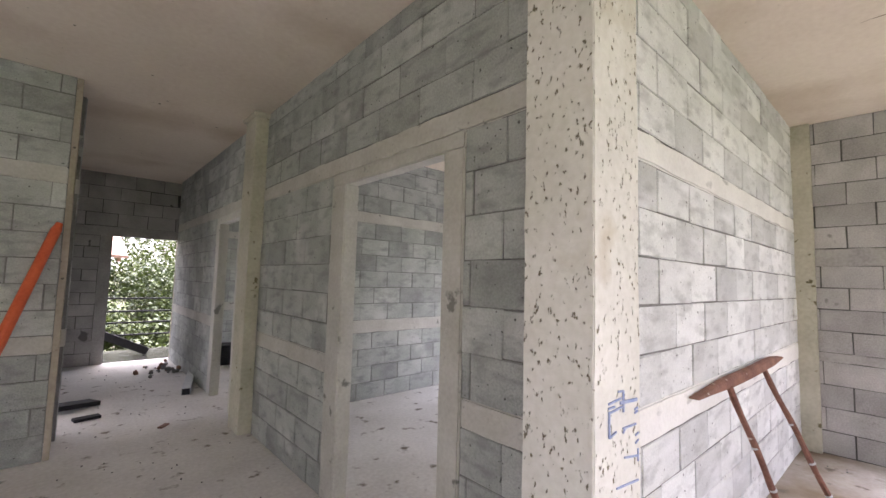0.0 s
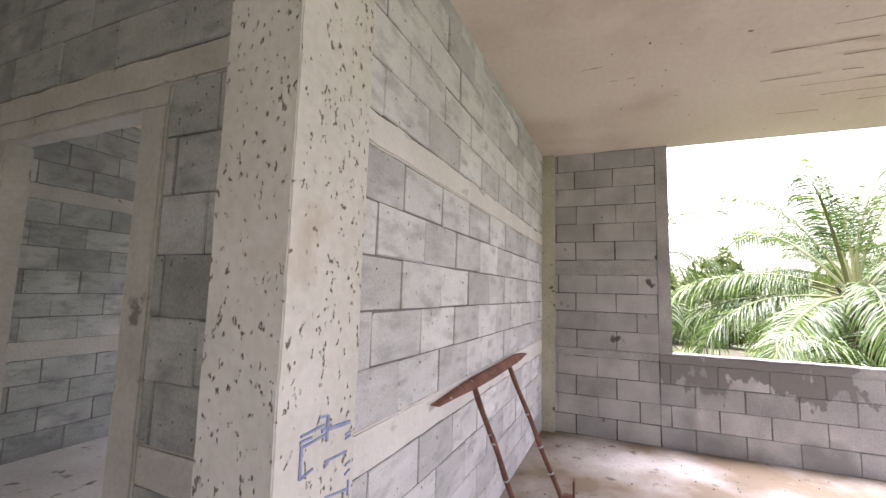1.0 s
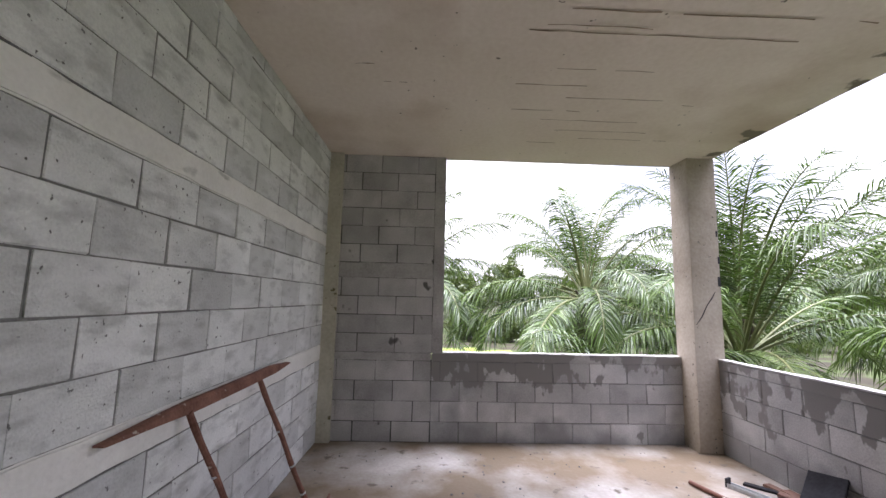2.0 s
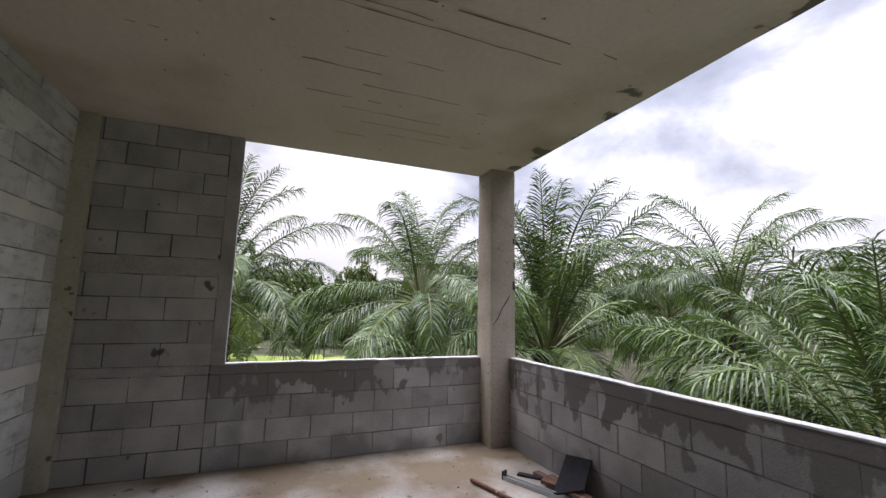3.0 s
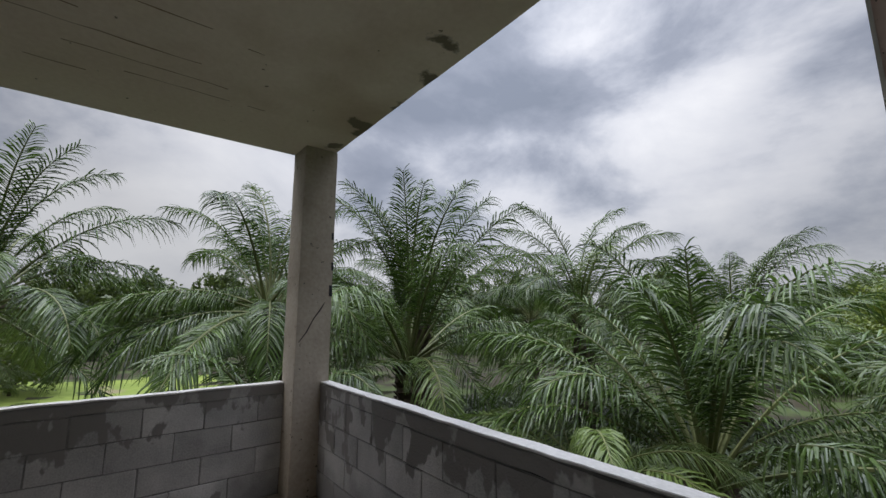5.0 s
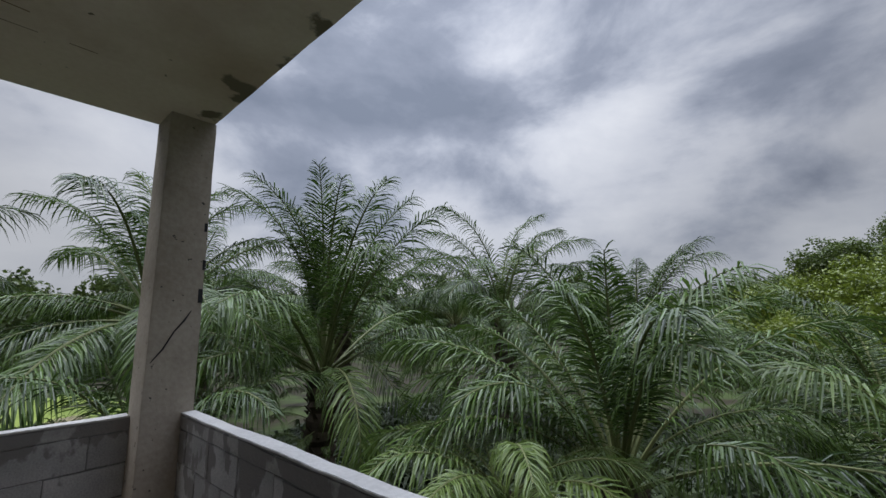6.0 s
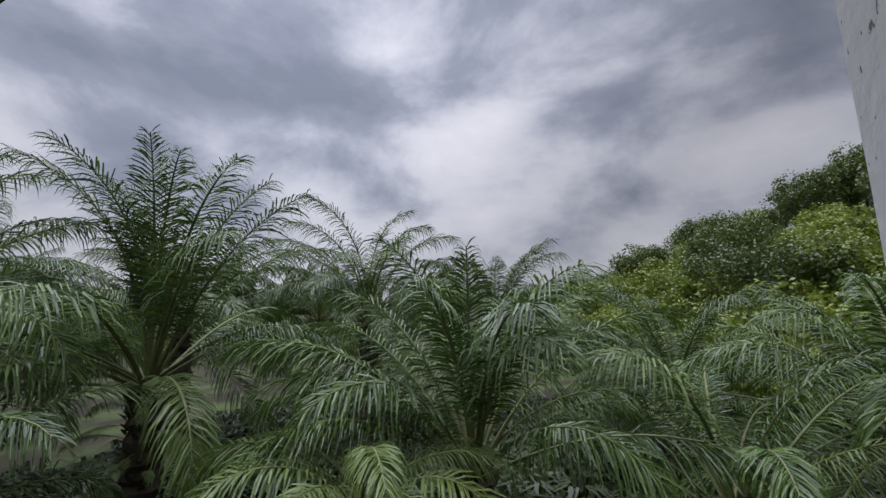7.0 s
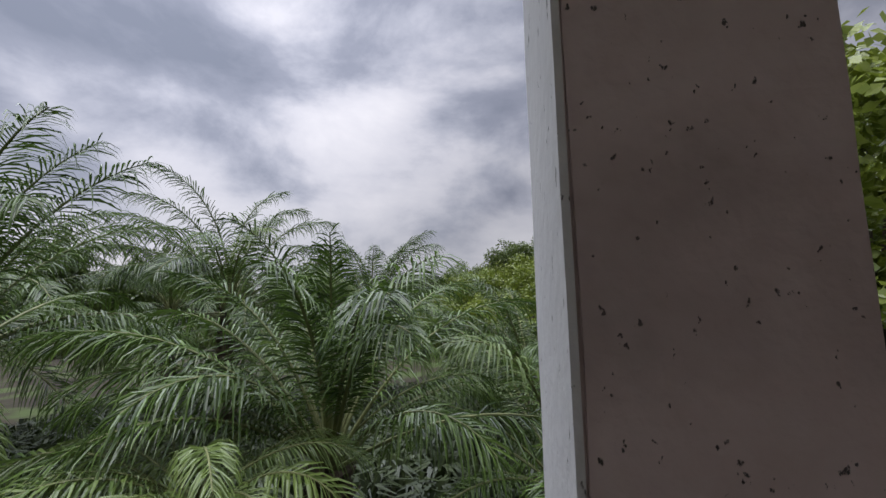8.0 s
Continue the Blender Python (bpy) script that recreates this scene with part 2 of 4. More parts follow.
FROND = leaf_material("palm_leaflet", (0.012, 0.03, 0.006), (0.13, 0.215, 0.042), 0.22, 0.27)
YOUNG = leaf_material("young_leaflet", (0.06, 0.11, 0.025), (0.18, 0.25, 0.055), 0.24, 0.35)
LEAF = leaf_material("broad_leaf", (0.04, 0.068, 0.018), (0.15, 0.2, 0.045))
GARDEN_LEAF = leaf_material("garden_leaf", (0.010, 0.022, 0.003), (0.05, 0.068, 0.006), 0.2, 0.6)
# Weeds' green darkened to carry the shade beneath the palms.
SHADED_WEED = leaf_material("weed_leaf", (0.016, 0.03, 0.009), (0.06, 0.085, 0.022), 0.15, 0.5)
BRIGHT_LEAF = leaf_material("bright_leaf", (0.10, 0.15, 0.02), (0.27, 0.33, 0.045))


# ---- helpers for things ----
def finish(name, bm, material, smooth=False):
    me = bpy.data.meshes.new(name)
    bm.to_mesh(me)
    bm.free()
    me.materials.append(material)
    if smooth:
        me.polygons.foreach_set("use_smooth", [True] * len(me.polygons))
    return me


def part(name, bm, material, parent, label="", smooth=False):
    ob = new(name, finish(name, bm, material, smooth))
    ob.parent = parent
    if label:
        ob["label"] = label
    return ob


def thing(name, at, label, category, group="", kind=""):
    ob = new(name)
    ob.empty_display_size = 0.1
    ob.matrix_world = at if isinstance(at, Matrix) else Matrix.Translation(at)
    return tagged(ob, label, category, group, kind)


def structure(name, bm, material, label, category=""):
    return tagged(new(name, finish(name, bm, material)), label, category, kind="structure")


def add_box(bm, lo, hi, bevel=0.0):
    made = bmesh.ops.create_cube(bm, size=1.0, matrix=Matrix.LocRotScale([(a + b) / 2 for a, b in zip(lo, hi)], None, [b - a for a, b in zip(lo, hi)]))
    if bevel:
        bmesh.ops.bevel(bm, geom=list({e for v in made["verts"] for e in v.link_edges}), offset=bevel, segments=1, affect="EDGES")
    return bm


def box(lo, hi, bevel=0.0):
    return add_box(bmesh.new(), lo, hi, bevel)


def rough_box(lo, hi, step=0.09, amp=0.003, bevel=0.006, seed=0):
    """A cast piece: a box cut into small faces, its surface and edges slightly uneven."""
    bm = box(lo, hi)
    for k in range(3):
        n = max(1, min(60, int((hi[k] - lo[k]) / step)))
        for i in range(1, n):
            at = Vector((0, 0, 0))
            at[k] = lo[k] + (hi[k] - lo[k]) * i / n
            axis = Vector((0, 0, 0))
            axis[k] = 1
            bmesh.ops.bisect_plane(bm, geom=bm.verts[:] + bm.edges[:] + bm.faces[:], plane_co=at, plane_no=axis)
    if bevel:
        sharp = [e for e in bm.edges if len(e.link_faces) == 2 and e.calc_face_angle(0) > 1.0]
        bmesh.ops.bevel(bm, geom=sharp, offset=bevel, segments=2, affect="EDGES")
    for v in bm.verts:
        v.co += noise.noise_vector(v.co * 6.0 + Vector((seed, seed * 2.3, 0))) * amp
    return bm


def tube(points, radii, sides=8, caps=True):
    """A round bar along points."""
    bm = bmesh.new()
    rings, pts = [], [Vector(p) for p in points]
    for i, p in enumerate(pts):
        d = (pts[min(i + 1, len(pts) - 1)] - pts[max(i - 1, 0)]).normalized()
        u = d.cross(Vector((0, 0, 1)) if abs(d.z) < 0.95 else Vector((1, 0, 0))).normalized()
        w = u.cross(d)
        rings.append([bm.verts.new(p + (u * math.cos(a) + w * math.sin(a)) * radii[i]) for a in [2 * math.pi * k / sides for k in range(sides)]])
    for a, b in zip(rings, rings[1:]):
        for k in range(sides):
            bm.faces.new((a[k], a[(k + 1) % sides], b[(k + 1) % sides], b[k]))
    if caps:
        bm.faces.new(rings[0][::-1])
        bm.faces.new(rings[-1])
    return bm


BLOCK_MESHES = {}


def block_mesh(length, height, thick, material, kind):
    key = (round(length, 2), round(height, 3), round(thick, 3), material.name, kind)
    if key not in BLOCK_MESHES:
        rnd = random.Random(str(key))
        l, t, h = max(key[0], 0.03) / 2, thick / 2, height / 2
        bm = box((-l, -t, -h), (l, t, h), 0.004)
        for v in bm.verts:
            v.co += Vector([rnd.uniform(-0.0025, 0.0025) for _ in range(3)])
        BLOCK_MESHES[key] = finish("block", bm, material)
    return BLOCK_MESHES[key]


def block_wall(name, axis, a, b, c, thick, courses, label, holes=(), block=None, mortar=None, beam=None, shift=0.0, seed=1, unit=0.42):
    """A wall of concrete blocks along an axis from a to b; c is its one face, thick reaches from there (either sign).
    courses: (z0, z1, kind) with kind "block" or "beam". holes: (a, b, z0, z1)."""
    block, mortar, beam = block or BLOCK, mortar or MORTAR, beam or BEAM
    rnd = random.Random(seed)
    c0, c1 = sorted((c, c + thick))
    core = bmesh.new()
    blocks, beams, row = [], [], 0

    def span(u0, u1, z0, z1, inset):
        lo, hi = (u0, c0 + inset, z0), (u1, c1 - inset, z1)
        return (lo, hi) if axis == "x" else ((lo[1], lo[0], lo[2]), (hi[1], hi[0], hi[2]))

    for z0, z1, kind in courses:
        spans = [(a, b)]
        for h0, h1, hz0, hz1 in holes:
            if hz0 < z1 - 0.02 and hz1 > z0 + 0.02:
                spans = [s for u0, u1 in spans for s in ((u0, min(u1, h0)), (max(u0, h1), u1)) if s[1] - s[0] > 0.02]
        for u0, u1 in spans:
            if kind == "beam":
                beams.append(span(u0 + 0.001, u1 - 0.001, z0, z1, -0.002))
                continue
            add_box(core, *span(u0, u1, z0, z1, 0.006))
            at = a + shift - unit + (unit / 2 if row % 2 else 0.0) + rnd.uniform(-0.015, 0.015)
            while at < u1:
                e0, e1 = max(at, u0), min(at + unit, u1)
                if e1 - e0 > 0.04:
                    blocks.append(((e0 + e1) / 2, (z0 + z1) / 2, e1 - e0 - rnd.uniform(0.004, 0.009), z1 - z0 - rnd.choice((0.004, 0.006, 0.010))))
                at += unit
        row += kind == "block"
    wall = structure(name, core, mortar, label, "wall")
    for k, (lo, hi) in enumerate(beams):
        part("bond_beam", rough_box(lo, hi, 0.07, 0.008, 0.008, seed + k), beam, wall)
    cm = (c0 + c1) / 2
    for u, z, l, h in blocks:
        ob = new("block", block_mesh(l, h, abs(thick), block, rnd.randrange(4)))
        ob.parent = wall
        push = rnd.uniform(-0.003, 0.003)
        turn = Euler((rnd.uniform(-0.006, 0.006), rnd.uniform(-0.006, 0.006), (0 if axis == "x" else math.pi / 2) + rnd.uniform(-0.006, 0.006)))
        ob.matrix_local = Matrix.LocRotScale((u, cm + push, z) if axis == "x" else (cm + push, u, z), turn, None)
    return wall


def stack(*zones):
    """Courses from (z0, z1, n) zones; n 0 is one cast band."""
    out = []
    for z0, z1, n in zones:
        out += [(z0, z1, "beam")] if n == 0 else [(z0 + (z1 - z0) * i / n, z0 + (z1 - z0) * (i + 1) / n, "block") for i in range(n)]
    return out


# ---- structure ----
H = 3.2
structure("floor", box((-4.6, 0.93, -0.2), (5.6, 9.15, 0.0)), LIT_DUSTY_FLOOR, "dusty bare concrete floor slab", "floor")
structure("floor_room", box((-4.6, -3.56, -0.2), (5.6, 0.93, 0.0)), FLOOR, "muddy bare concrete floor of the open room", "floor")
slab = rough_box((-4.6, -3.52, H), (5.58, 10.8, H + 0.16), 0.25, 0.006, 0.0)
groove_at = random.Random(3)
first = len(slab.faces)
for x, y0, y1 in ((2.62, -1.6, -0.2), (2.94, -2.9, -1.1), (3.08, -1.9, -1.0), (3.14, -2.6, -0.9), (3.54, -1.9, -1.2), (3.77, -1.5, -0.95), (3.95, -2.2, -1.4), (4.02, -2.5, -2.2), (4.19, -1.6, -1.0),
                  (4.37, -2.2, -1.3), (4.59, -2.4, -1.5), (4.77, -2.7, -1.8), (4.91, -1.6, -1.3), (3.58, 0.1, 0.24), (3.81, -0.12, 0.06), (2.2, -2.4, -1.2), (1.9, -1.4, -0.6)):
    n = max(3, int((y1 - y0) / 0.12))
    ends = [(x + groove_at.uniform(-0.006, 0.006), y0 + (y1 - y0) * i / n, groove_at.uniform(0.002, 0.007)) for i in range(n + 1)]
    for p, q in zip(ends, ends[1:]):
        if groove_at.random() < 0.85:
            slab.faces.new([slab.verts.new(c) for c in ((p[0] - p[2], p[1], H - 0.009), (p[0] + p[2], p[1], H - 0.009), (q[0] + q[2], q[1], H - 0.009), (q[0] - q[2], q[1], H - 0.009))]).material_index = 1
soffit = structure("ceiling", slab, SLAB, "bare cast concrete ceiling slab with board marks", "ceiling")
soffit.data.materials.append(surface("board_mark", (0.16, 0.11, 0.07), (0.34, 0.25, 0.17), 30, 5, 0.9, 0.2))

T = 0.09
right_courses = stack((0, 0.86, 4), (0.86, 1.022, 0), (1.022, 2.10, 5), (2.10, 2.243, 0), (2.243, 3.103, 4), (3.103, H, 1))
door_courses = stack((0, 0.853, 4), (0.853, 0.99, 0), (0.99, 2.287, 6), (2.287, 2.419, 0), (2.419, 3.06, 3), (3.06, H, 1))
plain_courses = stack((0, 0.84, 4), (0.84, 1.0, 0), (1.0, 2.26, 6), (2.26, 2.40, 0), (2.40, 3.04, 3), (3.04, H, 1))
pier_courses = stack((0, 0.86, 4), (0.86, 0.945, 0), (0.945, 1.77, 4), (1.77, 1.941, 0), (1.941, H, 6))

north = block_wall("wall_north", "x", 1.68, 5.45, 0.88, T, right_courses, "grey concrete block wall with two pale cast bands", seed=3, shift=0.02, block=LIT_BLOCK, beam=LIT_BEAM)
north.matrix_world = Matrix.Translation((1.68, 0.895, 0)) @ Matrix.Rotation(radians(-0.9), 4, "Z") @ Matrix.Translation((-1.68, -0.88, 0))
block_wall("wall_door", "y", 1.08, 4.44, 1.48, T, door_courses, "grey concrete block wall with a doorway", holes=[(1.55, 2.93, 0, 2.287)], seed=4)
block_wall("wall_east", "y", -0.38, 0.72, 5.5, T, pier_courses, "stained grey concrete block pier beside the window opening", mortar=DARK_JOINT, block=STAINED_BLOCK, beam=DULL_BEAM, seed=5)
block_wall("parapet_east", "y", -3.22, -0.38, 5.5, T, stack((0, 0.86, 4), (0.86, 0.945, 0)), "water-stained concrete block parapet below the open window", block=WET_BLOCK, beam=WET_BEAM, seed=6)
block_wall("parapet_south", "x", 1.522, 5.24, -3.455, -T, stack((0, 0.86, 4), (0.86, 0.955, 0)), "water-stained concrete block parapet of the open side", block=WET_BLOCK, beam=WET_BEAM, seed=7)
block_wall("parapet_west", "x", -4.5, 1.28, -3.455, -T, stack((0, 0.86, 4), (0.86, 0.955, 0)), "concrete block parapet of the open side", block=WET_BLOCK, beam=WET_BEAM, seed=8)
block_wall("wall_left", "x", -4.5, 0.0, 4.82, T, stack((0, 0.86, 4), (0.86, 1.0, 0), (1.0, 2.27, 6), (2.27, 2.41, 0), (2.41, 3.04, 3), (3.04, H, 1)), "pale green-grey concrete block wall", seed=9)
block_wall("wall_room", "x", 1.57, 5.5, 4.76, T, plain_courses, "bare concrete block wall of the room behind the doorway", seed=10)
block_wall("wall_room_east", "y", 0.97, 9.06, 5.5, T, plain_courses, "block wall with window openings of the rooms", holes=[(1.4, 4.4, 0, 2.2), (5.6, 8.4, 0, 2.2)], seed=11)
block_wall("wall_corridor", "y", 4.76, 8.95, 1.48, T, door_courses, "concrete block corridor wall with a doorway", holes=[(5.1, 6.2, 0, 2.287)], seed=12)
block_wall("wall_corridor_side", "y", 5.3, 9.06, 0.075, -T, plain_courses, "block wall of the corridor with a wide opening", holes=[(5.5, 6.5, 0, 2.2)], seed=16)
# Duller band and dark joints put the corridor end's lack of light into colour.
block_wall("wall_end", "x", -0.02, 1.5, 9.06, T, stack((0, 0.8, 4), (0.8, 2.14, 7), (2.14, 2.3, 0), (2.3, H, 4)), "concrete block wall at the corridor's end with a doorway, darkened as unlit", holes=[(0.4, 1.56, 0, 2.14)], seed=13, mortar=DARK_JOINT, block=STAINED_BLOCK, beam=DULL_BEAM)
block_wall("wall_room_end", "x", 1.57, 5.5, 9.06, T, plain_courses, "block end wall of the far room", seed=14)
# Unseen closing wall; the opening is added to let light into the hall.
block_wall("wall_west", "y", -3.4, 4.8, -4.5, -T, plain_courses, "unseen block wall closing the hall, its opening added for light", holes=[(-3.0, 2.4, 1.0, 2.2)], seed=15)
# Pale strips added on the parapets for the sky's highlight along their tops.
LIT_TOP = surface("pale_coping", (0.46, 0.45, 0.43), (0.64, 0.63, 0.60), 40, 3, 0.9, 0.4)
for wall_, lo, hi in (("parapet_east", (5.497, -3.205, 0.946), (5.594, -0.505, 0.96)), ("parapet_south", (1.526, -3.548, 0.956), (5.238, -3.452, 0.97))):
    part("coping", rough_box(lo, hi, 0.05, 0.006, 0.003, 4), LIT_TOP, bpy.data.objects[wall_])
structure("window_1", rough_box((5.492, -0.5, 0.945), (5.596, -0.38, H), 0.1, 0.004, 0.006, 2), DULL_BEAM, "cast concrete jamb of the open window", "window")

# cast jambs of the doorways
d1 = thing("door_1", (1.525, 2.2, 0), "empty doorway with rough cast concrete jambs", "doorway", kind="structure")
for y0, y1 in ((-0.65, -0.5), (0.53, 0.73)):
    part("jamb", rough_box((-0.055, y0, 0), (0.055, y1, 2.199), 0.1, 0.004, 0.008, y0), BEAM, d1)
part("lintel", rough_box((-0.05, -0.65, 2.2), (0.05, 0.73, 2.286), 0.09, 0.005, 0.008, 3), BEAM, d1)
d2 = thing("door_2", (1.525, 5.65, 0), "empty corridor doorway with cast concrete jambs", "doorway", kind="structure")
for y0, y1 in ((-0.55, -0.43), (0.38, 0.55)):
    part("jamb", rough_box((-0.055, y0, 0), (0.055, y1, 2.199), 0.1, 0.004, 0.008, y0), BEAM, d2)
part("lintel", rough_box((-0.05, -0.55, 2.2), (0.05, 0.55, 2.286), 0.09, 0.005, 0.008, 5), BEAM, d2)
d3 = thing("door_3", (1.0, 9.105, 0), "empty doorway to the outside with cast jambs", "doorway", kind="structure")
for x0, x1 in ((-0.6, -0.44), (0.5, 0.56)):
    part("jamb", rough_box((x0, -0.055, 0), (x1, 0.055, 2.139), 0.1, 0.004, 0.008, x0), DULL_BEAM, d3)


def column(name, lo, hi, material, label, seed=0):
    return tagged(new(name, finish(name, rough_box(lo, hi, 0.08, 0.004, 0.004, seed), material)), label, "column", kind="structure")


column("column_a", (1.335, 0.80, 0), (1.68, 1.08, H), COLUMN, "pale pitted cast concrete column with blue chalk marks", 1)
column("column_b", (1.36, 4.44, 0), (1.6, 4.76, H), GREEN_COLUMN, "yellowish stained cast concrete column", 2)
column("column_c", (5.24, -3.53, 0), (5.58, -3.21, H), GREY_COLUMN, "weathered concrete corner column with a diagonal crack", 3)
column("column_d", (5.44, 0.69, 0), (5.6, 0.97, H), GREEN_COLUMN, "slim concrete column in the room's corner", 4)
column("column_e", (1.283, -3.462, 0), (1.513, -3.176, H), EDGE_COLUMN, "cast concrete column of the open side with a whitened lit side", 5)
# Added white sheet: daylight on the column's +x side, put into colour.
LIT_SIDE = overlay(surface("white_render", (0.83, 0.82, 0.80), (0.92, 0.915, 0.90), 35, 2.0, 0.85, 0.3), (0.30, 0.28, 0.26), 85, 0.67, 0.71, 3.0, (1, 1, 0.5), bumpy=0.003)
part("side_render", rough_box((1.5125, -3.462, 0.0), (1.52, -3.1735, H - 0.002), 0.06, 0.0012, 0.0, 9), LIT_SIDE, bpy.data.objects["column_e"], "thin white sheet brightening the column's lit side")
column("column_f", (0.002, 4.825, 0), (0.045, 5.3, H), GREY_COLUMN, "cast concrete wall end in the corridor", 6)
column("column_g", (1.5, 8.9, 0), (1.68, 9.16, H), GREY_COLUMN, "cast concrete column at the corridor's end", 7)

# ---- ground ----
def ground_height(x, y):
    """Flat round the house, rising into a wooded hill to the south-west."""
    d = math.hypot(x - 2, y + 2)
    az = math.degrees(math.atan2(y + 2, x - 2))
    rise = 0.0
    if d > 24:
        k = max(0.0, min(1.0, (-80 - az) / 45.0)) if az > -150 else max(0.0, (az + 178) / 28 if az > -178 else 0)
        rise = 24.5 * k * min(1.0, ((d - 24) / 50) ** 1.2)
    return -3.5 + rise + 0.25 * noise.noise(Vector((x * 0.12, y * 0.12, 0)))


def ground_sheet():
    bm = bmesh.new()
    radii = [3 * 1.13 ** k for k in range(58)]
    rings = []
    for r in radii:
        rings.append([bm.verts.new((2 + r * math.cos(a), -2 + r * math.sin(a), ground_height(2 + r * math.cos(a), -2 + r * math.sin(a)))) for a in [2 * math.pi * k / 96 for k in range(96)]])
    for p, q in zip(rings, rings[1:]):
        for k in range(96):
            bm.faces.new((p[k], p[(k + 1) % 96], q[(k + 1) % 96], q[k]))
    bm.faces.new(rings[0][::-1])
    return bm


structure("ground", ground_sheet(), GRASS, "dark plantation soil with weeds of the plantation rising to a wooded hill", "ground")

lawn = bmesh.new()
grid = [[lawn.verts.new((22 + 1.6 * i + 0.7 * math.sin(j), -12 + 1.6 * j, ground_height(22 + 1.6 * i, -12 + 1.6 * j) + 0.05)) for j in range(15)] for i in range(16)]
for i in range(15):
    for j in range(14):
        if (i - 7) ** 2 / 52 + (j - 7) ** 2 / 40 < 1 + 0.2 * math.sin(i * 2.1 + j):
            lawn.faces.new((grid[i][j], grid[i + 1][j], grid[i + 1][j + 1], grid[i][j + 1]))
for v in [v for v in lawn.verts if not v.link_faces]:
    lawn.verts.remove(v)
structure("lawn", lawn, LAWN, "sunlit yellow-green clearing of short grass", "lawn")


# ---- palms ----
def frond_mesh(name, length, rise, bend, seed, material, sway=0.25):
    """One palm frond from the origin along +x: a bent stalk with two rows of narrow hanging leaflets."""
    rnd = random.Random(seed)
    steps, pts, e, p = 14, [Vector((0, 0, 0))], radians(rise), Vector((0, 0, 0))
    side = rnd.uniform(-sway, sway)
    yaw = 0.0
    for i in range(steps):
        s = (i + 0.5) / steps
        e -= radians(bend) / steps * (0.4 + 1.8 * s * s)  # stiff near the base, limp towards the tip
        yaw += side / steps
        p = p + Vector((math.cos(e) * math.cos(yaw), math.cos(e) * math.sin(yaw), math.sin(e))) * (length / steps)
        pts.append(p.copy())
    verts, faces = [], []

    def at(s):
        f = max(0.0, min(0.9999, s)) * steps
        i = int(f)
        return pts[i].lerp(pts[i + 1], f - i), (pts[i + 1] - pts[i]).normalized()

    pairs = int(length * 15)
    for sgn in (-1, 1):
        for k in range(pairs):
            s = 0.25 + 0.75 * (k + rnd.random() * 0.6) / pairs
            o, d = at(s)
            out = Vector((-d.y, d.x, 0))
            out = (out.normalized() if out.length > 1e-3 else Vector((0, 1, 0))) * sgn
            up = out.cross(d) * -sgn
            up = up if up.z >= 0 or abs(d.z) > 0.8 else -up
            u = (s - 0.25) / 0.75
            prof = min(1.0, 0.5 + 2.0 * u, 0.5 + 1.8 * (1 - u))
            ll = (0.26 + 0.1 * length) * prof * rnd.uniform(0.9, 1.08) + 0.04
            lean = radians(26 + 36 * s * s + rnd.uniform(-5, 5))
            lift = radians((-4, 20)[k % 2] + rnd.uniform(-7, 7))
            way = (out * math.cos(lean) + d * math.sin(lean)) * math.cos(lift) + up * math.sin(lift)
            w = 0.019 * (0.6 + 0.5 * prof) * rnd.uniform(0.85, 1.15)
            across = (d - way * d.dot(way)).normalized()
            across = (Matrix.Rotation(rnd.uniform(-0.75, 0.75), 3, way) @ across).normalized()
            keel = way.cross(across).normalized() * (0.4 * w)
            n0 = len(verts)
            droop = rnd.uniform(0.4, 0.95) * (0.3 + 0.7 * math.hypot(d.x, d.y))
            for f, wf in ((0, 0.35), (0.4, 1.0), (0.75, 0.7)):
                q = o + way * (ll * f) + Vector((0, 0, -droop * ll * f * f))
                verts += [q - across * (w * wf), q + keel * wf, q + across * (w * wf)]
            verts.append(o + way * (ll * 0.94) + Vector((0, 0, -droop * ll * 1.08)))
            for r in (n0, n0 + 3):
                faces += [(r, r + 1, r + 4, r + 3), (r + 1, r + 2, r + 5, r + 4)]
            faces += [(n0 + 6, n0 + 7, n0 + 9), (n0 + 7, n0 + 8, n0 + 9)]
    # stalk
    sides = 5
    base = len(verts)
    for i, q in enumerate(pts):
        d = (pts[min(i + 1, steps)] - pts[max(i - 1, 0)]).normalized()
        u = Vector((-d.y, d.x, 0)).normalized() if abs(d.z) < 0.99 else Vector((0, 1, 0))
        v = u.cross(d)
        r = length * 0.0075 * (1 - 0.9 * i / steps) + 0.004
        verts += [q + (u * math.cos(2 * math.pi * k / sides) * 1.3 + v * math.sin(2 * math.pi * k / sides)) * r for k in range(sides)]
    stalk = []
    for i in range(steps):
        for k in range(sides):
            a, b = base + i * sides, base + (i + 1) * sides
            stalk.append((a + k, a + (k + 1) % sides, b + (k + 1) % sides, b + k))
    me = bpy.data.meshes.new(name)
    me.from_pydata(verts, [], faces + stalk)
    me.materials.append(material)
    me.materials.append(RACHIS)
    me.polygons.foreach_set("material_index", [0] * len(faces) + [1] * len(stalk))
    me.update()
    return me


RISES = (82, 74, 65, 55, 42, 25, 3, -24)
FRONDS = {}
for style, mat_ in (("old", FROND), ("young", YOUNG)):
    for i, rise in enumerate(RISES):
        for k in range(2):
            FRONDS[style, i, k] = frond_mesh("frond", 5.0, rise, (46, 60, 72, 82, 86, 78, 60, 45)[i], 10 * i + k, mat_)


